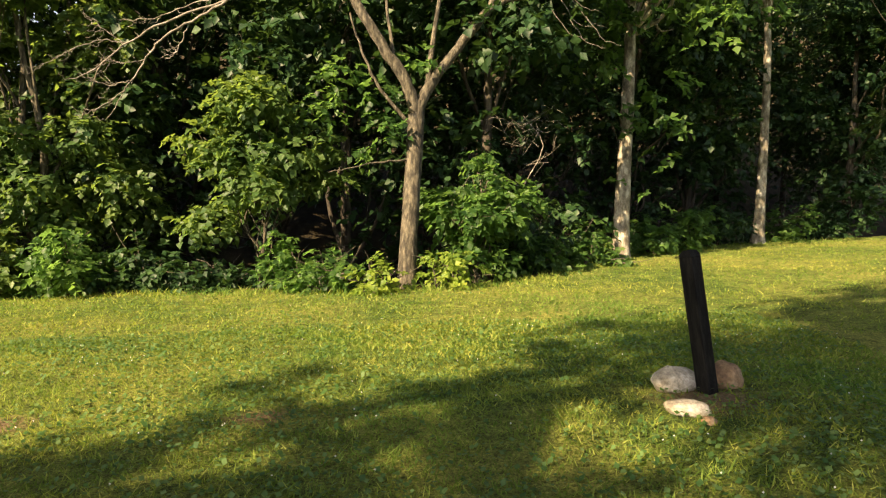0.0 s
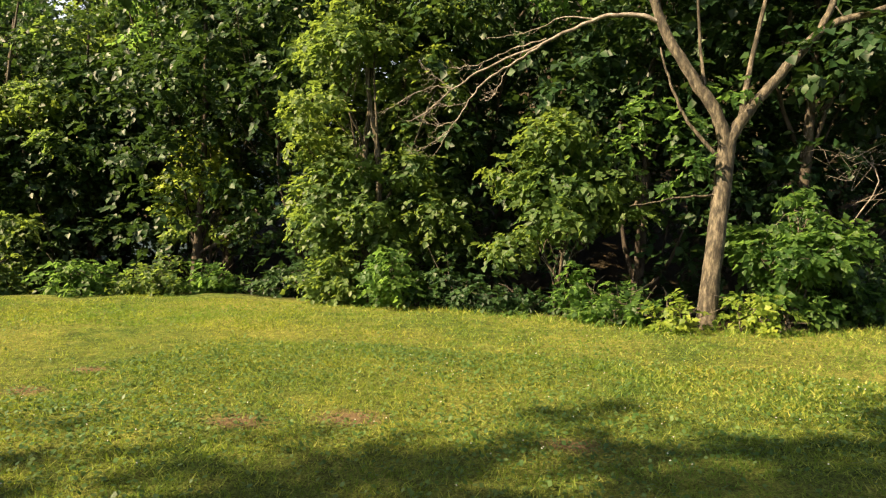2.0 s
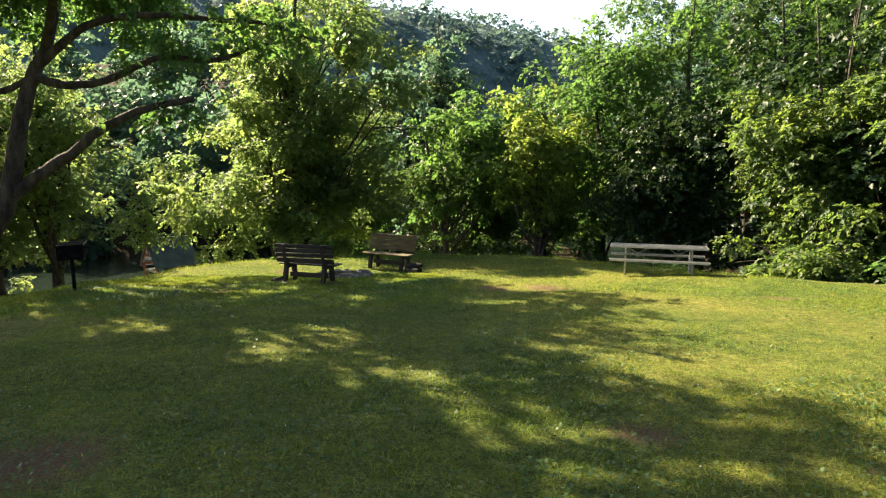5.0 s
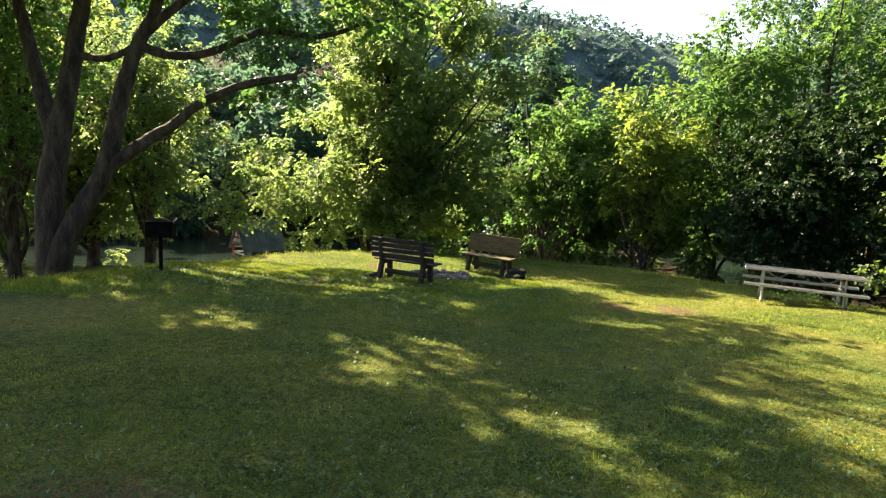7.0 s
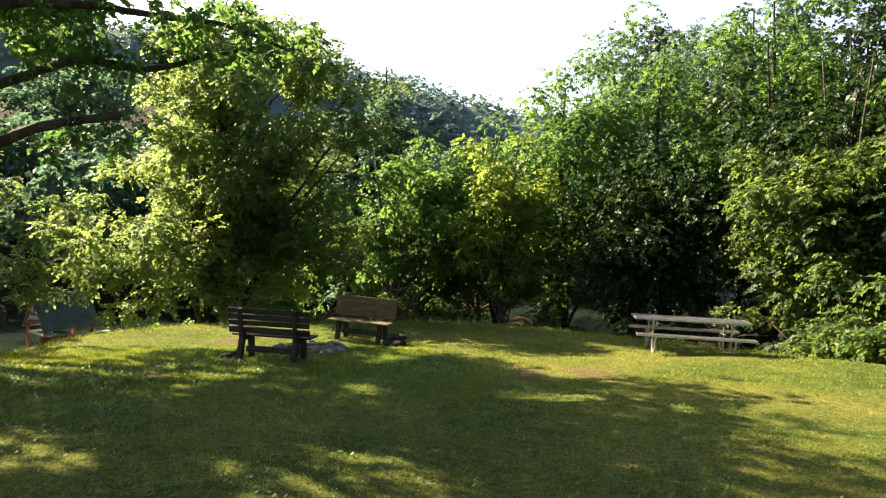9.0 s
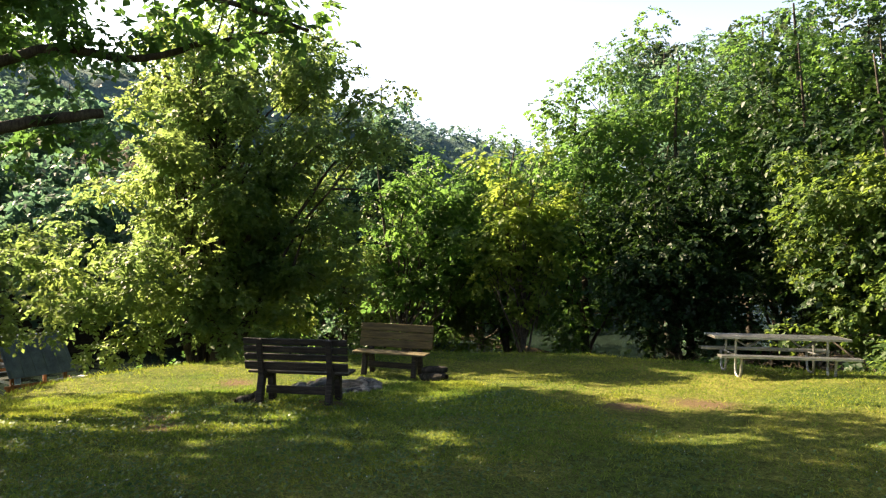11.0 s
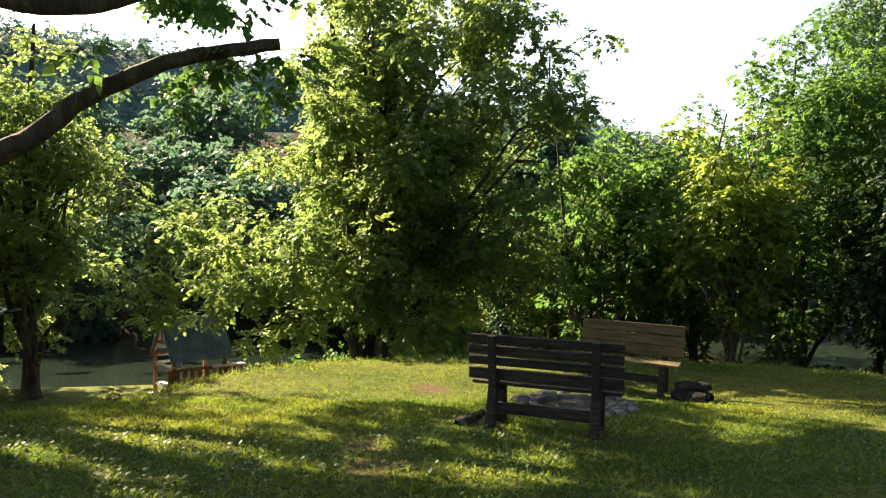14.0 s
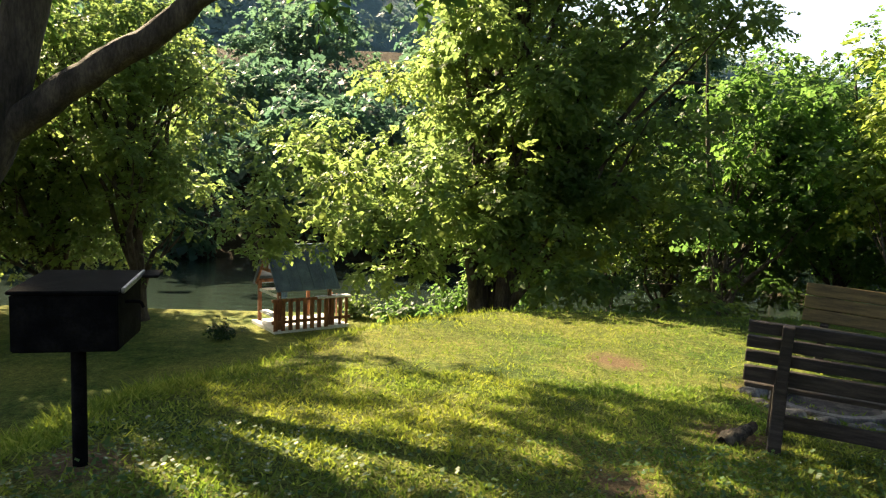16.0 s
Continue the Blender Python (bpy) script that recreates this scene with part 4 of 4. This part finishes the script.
def stone(name, x, y, sx, sy, sz, mat, label, seed, rz=0, dz=0.0, parent=None, group="", tilt=0):
    bm = bmesh.new()
    bmesh.ops.create_icosphere(bm, subdivisions=3, radius=1)
    for v in bm.verts:
        p = v.co.copy()
        n = noise.noise(p * 0.9 + Vector((seed * 7.3, 0, 0))) * 0.28 + noise.noise(p * 2.2 + Vector((0, seed * 3.1, 0))) * 0.12
        v.co = p * (1 + n)
        v.co.z = max(v.co.z, -0.6)
    for f in bm.faces:
        f.smooth = True
    bmesh.ops.transform(bm, matrix=Matrix.Diagonal((sx, sy, sz, 1)), verts=bm.verts[:])
    if parent:
        ob = part(name, bm, mat, parent)
        ob.matrix_local = pose(x, y, dz, tilt, 0, rz)
        return ob
    me = bpy.data.meshes.new(name)
    bm.to_mesh(me)
    bm.free()
    me.materials.append(mat)
    ob = new(name, me)
    ob.matrix_world = pose(x, y, gz(x, y) + dz + sz * 0.5, tilt, 0, rz)
    return tagged(ob, label, "stone", group)


def fire_ring():
    ob = thing("fire_ring", lift(-15.55, -2.05, 0, -0.02), "low concrete fire ring edged with loose pale stones", "fire pit")
    bm = bmesh.new()
    n = 40
    prof = [(0.54, 0.0), (0.53, 0.08), (0.52, 0.095), (0.44, 0.095), (0.43, 0.08), (0.42, 0.0)]
    rings = [[bm.verts.new((math.cos(a) * r, math.sin(a) * r, z)) for r, z in prof] for a in [2 * math.pi * k / n for k in range(n)]]
    for k in range(n):
        a, b = rings[k], rings[(k + 1) % n]
        for j in range(len(prof) - 1):
            bm.faces.new((a[j], b[j], b[j + 1], a[j + 1]))
    part("ring", bm, CONCRETE, ob)
    bm = bmesh.new()
    bmesh.ops.create_circle(bm, cap_ends=True, segments=30, radius=0.43, matrix=Matrix.Translation((0, 0, 0.045)))
    part("ash_bed", bm, CHAR, ob, "grey-black ash bed")
    r = random.Random(3)
    for k in range(19):
        a = 2 * math.pi * k / 19 + r.uniform(-0.1, 0.1)
        s = r.uniform(0.06, 0.115)
        stone("ring_stone", math.cos(a) * 0.66, math.sin(a) * 0.66, s * 1.25, s, s * 0.8, STONE_GREY, "", k, r.uniform(0, 180), s * 0.42, ob)


fire_ring()


def log_pile():
    ob = thing("charred_logs", lift(-16.25, -0.15, 30, 0.0), "short charred logs lying at the end of the bench", "logs")
    for k, (px, py, pz, a) in enumerate([(0, 0, 0.07, 10), (0.05, 0.17, 0.07, -15), (0.02, 0.08, 0.19, 30)]):
        d = Vector((math.cos(radians(a)), math.sin(radians(a)), 0.05)) * 0.24
        c = Vector((px, py, pz))
        line = np.linspace(c - d, c + d, 7)
        v, f = tube_arrays(line, [0.05, 0.075, 0.08, 0.078, 0.08, 0.072, 0.045], 10, 0.12)
        part("log", mesh_arrays("log", v, f, CHAR, True), CHAR, ob)


log_pile()


def picnic_table():
    """Ribbed aluminium boards on bent galvanised pipe; x runs along the table."""
    cx, cy = -14.42, 6.22
    rz = math.degrees(math.atan2(2.21, 1.04))
    ob = thing("picnic_table", pose(cx, cy, gz(cx, cy) - 0.01, 0, 2.7, rz), "weathered aluminium picnic table with attached seats on pipe legs", "picnic table")

    def plank(name, y, z, w, L=2.44):
        bm = box(L, w, 0.012, pose(0, y, z), 0.003)
        for s in (-1, 1):
            box(L, 0.008, 0.04, pose(0, y + s * (w / 2 - 0.005), z - 0.018), 0.002, bm)
        for q in range(5):
            box(L - 0.01, 0.006, 0.005, pose(0, y - w * 0.36 + q * w * 0.18, z + 0.007), 0, bm)
        p = part(name, bm, ALU, ob)
        for s in (-1, 1):
            part("end_cap", box(0.012, w + 0.006, 0.05, pose(s * (L / 2 + 0.006), y, z - 0.014), 0.003), ALU, p)

    for k in range(3):
        plank("top_plank", (k - 1) * 0.247, 0.755, 0.24)
    for s in (-1, 1):
        plank("seat_plank", s * 0.66, 0.445, 0.245)
    for sx in (-0.83, 0.83):
        for s in (-1, 1):
            leg = [(sx, s * 0.3, 0.73), (sx, s * 0.29, 0.42), (sx, s * 0.3, 0.12), (sx, s * 0.38, 0.03), (sx, s * 0.52, 0.03), (sx, s * 0.6, 0.12), (sx, s * 0.62, 0.3), (sx, s * 0.64, 0.425)]
            part("leg_pipe", mesh_arrays("leg_pipe", *pipe(leg, 0.024), ZINC, True), ZINC, ob)
            part("brace", mesh_arrays("brace", *pipe([(sx * 0.95, s * 0.05, 0.7), (sx * 0.6, s * 0.04, 0.56), (sx * 0.3, 0, 0.73)], 0.014, 6), ZINC, True), ZINC, ob)
        part("cross_bar", box(0.045, 1.5, 0.03, pose(sx, 0, 0.41), 0.004), ZINC, ob)
        part("top_bar", box(0.045, 0.72, 0.03, pose(sx, 0, 0.725), 0.004), ZINC, ob)


picnic_table()


def grill():
    """A pedestal barbecue: a deep box with a sloping lid on one post."""
    ob = thing("pedestal_grill", lift(-13.08, -7.74, 100, -0.04), "sooty black steel barbecue on a single ground post", "grill")
    part("post", mesh_arrays("post", *pipe([(0, 0, 0), (0, 0, 0.4), (0, 0, 0.74)], 0.038, 12), IRON, True), IRON, ob)
    bm = bmesh.new()
    prof = [(-0.25, 0.0), (0.22, 0.0), (0.25, 0.03), (0.25, 0.33), (-0.25, 0.29)]
    ends = [[bm.verts.new((x, y, 0.72 + z)) for y, z in prof] for x in (-0.235, 0.26)]
    for e in ends:
        bm.faces.new(e)
    for k in range(len(prof)):
        n = (k + 1) % len(prof)
        bm.faces.new((ends[0][k], ends[1][k], ends[1][n], ends[0][n]))
    bmesh.ops.recalc_face_normals(bm, faces=bm.faces[:])
    bmesh.ops.bevel(bm, geom=bm.edges[:], offset=0.008, segments=2, affect="EDGES")
    part("firebox", bm, IRON, ob)
    lid = part("lid", box(0.515, 0.53, 0.02, pose(0.012, 0.0, 1.042, 4.6), 0.006), IRON, ob)
    # pale metal strip that paints the highlight along the lid's right edge
    part("handle", box(0.018, 0.46, 0.03, pose(0.285, -0.02, 1.05, 4.6), 0.005), ZINC, lid, "pale strip for the highlight on the lid's right edge")
    part("side_flange", box(0.1, 0.16, 0.014, pose(0.33, 0.2, 1.06, 4.6), 0.004), IRON, ob)
    part("grate_rod", mesh_arrays("grate_rod", *pipe([(0.26, -0.1, 0.95), (0.33, -0.1, 0.95), (0.35, -0.1, 0.92)], 0.009, 6), IRON, True), IRON, ob)


grill()


def post_and_stones():
    x, y = 4.53, 3.3
    ob = thing("marker_post", pose(x, y, gz(x, y) - 0.06, -4, -9.6, 0) @ pose(0, 0, 0, 0, 0, 27), "leaning square black-painted wooden post with chamfered top", "post")
    bm = box(0.105, 0.105, 1.0, pose(0, 0, 0.5), 0.008)
    part("shaft", bm, PAINT_BLACK, ob)
    bm = bmesh.new()
    bmesh.ops.create_cone(bm, cap_ends=True, segments=4, radius1=0.0742, radius2=0.045, depth=0.035, matrix=pose(0, 0, 1.017, 0, 0, 45))
    part("cap", bm, PAINT_BLACK, ob, "chamfered grey-worn post top")
    stone("boulder", 4.33, 3.42, 0.165, 0.12, 0.105, STONE, "rounded pale quartz boulder against the post", 5, 10, 0.0, group="stones round the post")
    stone("boulder", 4.7, 3.42, 0.11, 0.11, 0.115, STONE_BROWN, "brown field stone behind the post", 9, 40, 0.0, group="stones round the post")
    stone("boulder", 4.18, 2.9, 0.125, 0.08, 0.06, STONE, "flat pale stone in the grass before the post", 12, -15, 0.0, group="stones round the post")
    stone("boulder", 4.24, 2.72, 0.05, 0.05, 0.035, STONE_BROWN, "small tan stone sunk in the grass", 15, 0, -0.01, group="stones round the post")


post_and_stones()


def shelter():
    """A small riverside shelter: ridge along y, gables at its ends, the front (+x) closed by pickets."""
    cx, cy = -30.1, -9.75
    ob = thing("riverside_shelter", pose(cx, cy, gz(cx, cy) - 0.03, 0, 0, 33), "small red-cedar shelter with a blue-grey metal roof and pickets", "shelter")
    D, W = 0.8, 0.8
    part("deck", box(1.9, 2.4, 0.1, pose(0, 0.2, 0.08)), WHITE, ob, "pale sun-bleached deck")
    for px in (-D, D):
        for py in (-W, W):
            part("post", box(0.1, 0.1, 1.38, pose(px, py, 0.7)), WOOD_RED, ob)
    for sx in (-1, 1):
        sheet = part("roof_sheet", box(1.62, 2.0, 0.025, pose(sx * 0.5, 0.05, 1.88, 0, sx * 51, 0)), ROOF, ob, "steep blue-grey metal roof sheet")
        for k in range(6):
            part("seam", box(1.6, 0.02, 0.02, pose(sx * 0.515, -0.85 + k * 0.36, 1.897, 0, sx * 51, 0), 0.004), ROOF, sheet)
        part("eave_beam", box(0.08, 1.9, 0.1, pose(sx * D, 0.05, 1.36)), WOOD_RED, ob)
    part("ridge_cap", box(0.14, 2.02, 0.04, pose(0, 0.05, 2.52)), ROOF, ob)
    for py in (-0.86, 0.96):
        for sx in (-1, 1):
            part("gable_rafter", box(1.5, 0.05, 0.1, pose(sx * 0.47, py, 1.84, 0, sx * 51, 0)), WOOD_RED, ob)
        part("gable_tie", box(0.95, 0.04, 0.09, pose(0, py, 1.78)), WOOD_RED, ob)
        part("king_post", box(0.08, 0.04, 0.6, pose(0, py, 2.08)), WOOD_RED, ob)
    for z in (0.35, 0.98):
        part("rail", box(0.05, 2.5, 0.09, pose(D + 0.1, 0.2, z)), WOOD_RED, ob)
    for k in range(11):
        part("picket", box(0.025, 0.13 if k < 8 else 0.09, 0.9 if k < 8 else 0.82, pose(D + 0.14, -0.95 + k * 0.225, 0.55)), WOOD_RED, ob)
    for k in range(4):
        part("side_picket", box(0.1, 0.025, 0.82, pose(D - 0.15 - k * 0.32, 1.42, 0.52)), WOOD_RED, ob)
    part("side_rail", box(1.7, 0.05, 0.08, pose(0, -W, 1.08)), WHITE, ob)
    part("back_rail", box(0.05, 1.7, 0.08, pose(-D, 0, 1.08)), WHITE, ob)
    part("side_plank", box(1.6, 0.28, 0.05, pose(0, -W + 0.12, 0.42)), WHITE, ob)
    part("deck_shelf", box(0.3, 1.1, 0.05, pose(D + 0.05, 0.9, 1.0)), WHITE, ob)
    part("tub", box(0.24, 0.24, 0.3, pose(0.3, -0.5, 1.1), 0.04), BLUE, ob, "blue plastic tub")


shelter()


def stump():
    """A weathered root end propped against the bench's leg."""
    np.random.seed(5)
    line = bend([(0, 0, 0.03), (-0.07, 0.13, 0.05), (-0.13, 0.25, 0.08), (-0.17, 0.36, 0.13)], 4)
    v, f = tube_arrays(line, np.array([0.045, 0.07, 0.075, 0.07, 0.065, 0.07, 0.06, 0.055, 0.05, 0.05, 0.045, 0.04, 0.03]), 12, 0.22)
    ob = new("log", mesh_arrays("log", v * 0.85, f, BARK, True))
    ob.matrix_world = Matrix.Translation((-14.12, -3.73, gz(-14.12, -3.73)))
    tagged(ob, "weathered pale root end propped against the bench leg", "log")


stump()


# ---------------- grass ----------------
def grass():
    rng = np.random.RandomState(9)

    def scatter(x0, x1, y0, y1, per_m2):
        n = int((x1 - x0) * (y1 - y0) * per_m2)
        return np.stack([rng.uniform(x0, x1, n), rng.uniform(y0, y1, n)], 1)

    near = np.concatenate([scatter(-3.5, 6.5, 0.8, 6.5, 2600), scatter(-4.5, 1.0, -6.5, 0.8, 2000), scatter(-11, -4.5, -6.5, 3, 1000), scatter(-16, -9.5, -9.5, 0.5, 1800), scatter(-4.5, -3.5, 0.8, 3, 1200),
                           scatter(-9, 5.5, 6.5, 10.6, 600), scatter(-22, -11, -9, 8.5, 450), scatter(5, 18, 5, 18, 300), scatter(-11, -3.5, 3, 9, 600)])
    d, bare = edge_distance(near[:, 0], near[:, 1]), dirt_at(near[:, 0], near[:, 1])
    clump = np.sin(near[:, 0] * 5.1 + 2 * np.sin(near[:, 1] * 3.3)) * np.sin(near[:, 1] * 4.7 + near[:, 0])
    keep = (d < 0.25) & (rng.uniform(0, 1, len(near)) > bare * 1.1) & (rng.uniform(-1.6, 1, len(near)) < 0.4 + clump)
    p, d = near[keep], d[keep]
    n = len(p)
    z = ground_z(p[:, 0], p[:, 1])
    tuft = np.sin(p[:, 0] * 31 + 3 * np.sin(p[:, 1] * 17)) * np.sin(p[:, 1] * 29 + 2.5 * np.sin(p[:, 0] * 13))
    h = rng.uniform(0.016, 0.045, n) * (1 + 0.55 * tuft) * (1 + 1.6 * smooth(-0.5, 0.1, d) + 0.5 * (rng.uniform(0, 1, n) > 0.96))
    a = rng.uniform(0, 2 * np.pi, n)
    w = rng.uniform(0.0028, 0.0065, n) * (1 + 1.2 * (np.hypot(p[:, 0] + 3, p[:, 1] + 2) > 9))
    lean = rng.normal(size=(n, 2)) * h[:, None] * 0.8
    root = np.stack([p[:, 0], p[:, 1], z - 0.005], -1)
    side = np.stack([np.cos(a) * w, np.sin(a) * w, 0 * a], -1)
    tip = root + np.stack([lean[:, 0], lean[:, 1], h], -1)
    v = np.stack([root - side, root + side, tip], 1).reshape(-1, 3)
    f = np.arange(n * 3).reshape(-1, 3)
    tagged(new("grass", mesh_arrays("grass", v, f, BLADE)), "short mown grass with clover, yellowed in the sun", "grass", kind="stuff")
    # clover: low round leaves and white heads
    c = np.concatenate([scatter(-3.5, 6.5, 0.8, 6.5, 620), scatter(-4.5, 0.5, -5.5, 0.8, 480), scatter(-14, -9, -8, 0.5, 420), scatter(-9, -4.5, -5.5, 3, 240), scatter(-10, 4, 4, 10, 90)])
    patchy = np.sin(c[:, 0] * 1.3 + 1.7 * np.sin(c[:, 1] * 0.9)) * np.cos(c[:, 1] * 1.6 + 0.5 * c[:, 0])
    c = c[(patchy > rng.uniform(-1.2, 1.0, len(c))) & (edge_distance(c[:, 0], c[:, 1]) < -0.2)]
    n = len(c)
    zc = ground_z(c[:, 0], c[:, 1]) + rng.uniform(0.02, 0.05, n)
    r = rng.uniform(0.009, 0.02, n)
    a = rng.uniform(0, 2 * np.pi, n)
    cen = np.stack([c[:, 0], c[:, 1], zc], -1)
    tilt = rng.normal(size=(n, 2)) * 0.35
    quad = []
    for k in range(4):
        b = a + k * np.pi / 2
        off = np.stack([np.cos(b) * r, np.sin(b) * r, 0 * b], -1)
        off[:, 2] = off[:, 0] * tilt[:, 0] + off[:, 1] * tilt[:, 1]
        quad.append(cen + off)
    v = np.stack(quad, 1).reshape(-1, 3)
    tagged(new("clover", mesh_arrays("clover", v, np.arange(n * 4).reshape(-1, 4), LEAF_CLOVER)), "patches of low clover leaves in the lawn", "clover", kind="stuff")
    heads = c[rng.uniform(0, 1, n) > 0.99]
    t = np.array([(1, 0, 0), (-1, 0, 0), (0, 1, 0), (0, -1, 0), (0, 0, 1), (0, 0, -1)], float) * 0.0065
    tf = np.array([(0, 2, 4), (2, 1, 4), (1, 3, 4), (3, 0, 4), (2, 0, 5), (1, 2, 5), (3, 1, 5), (0, 3, 5)])
    hz = ground_z(heads[:, 0], heads[:, 1]) + 0.05
    hv = (np.stack([heads[:, 0], heads[:, 1], hz], -1)[:, None, :] + t[None]).reshape(-1, 3)
    hf = (np.arange(len(heads))[:, None, None] * 6 + tf[None]).reshape(-1, 3)
    tagged(new("clover_flowers", mesh_arrays("clover_flowers", hv, hf, CLOVER)), "scattered white clover heads in the grass", "flowers", kind="stuff")


grass()
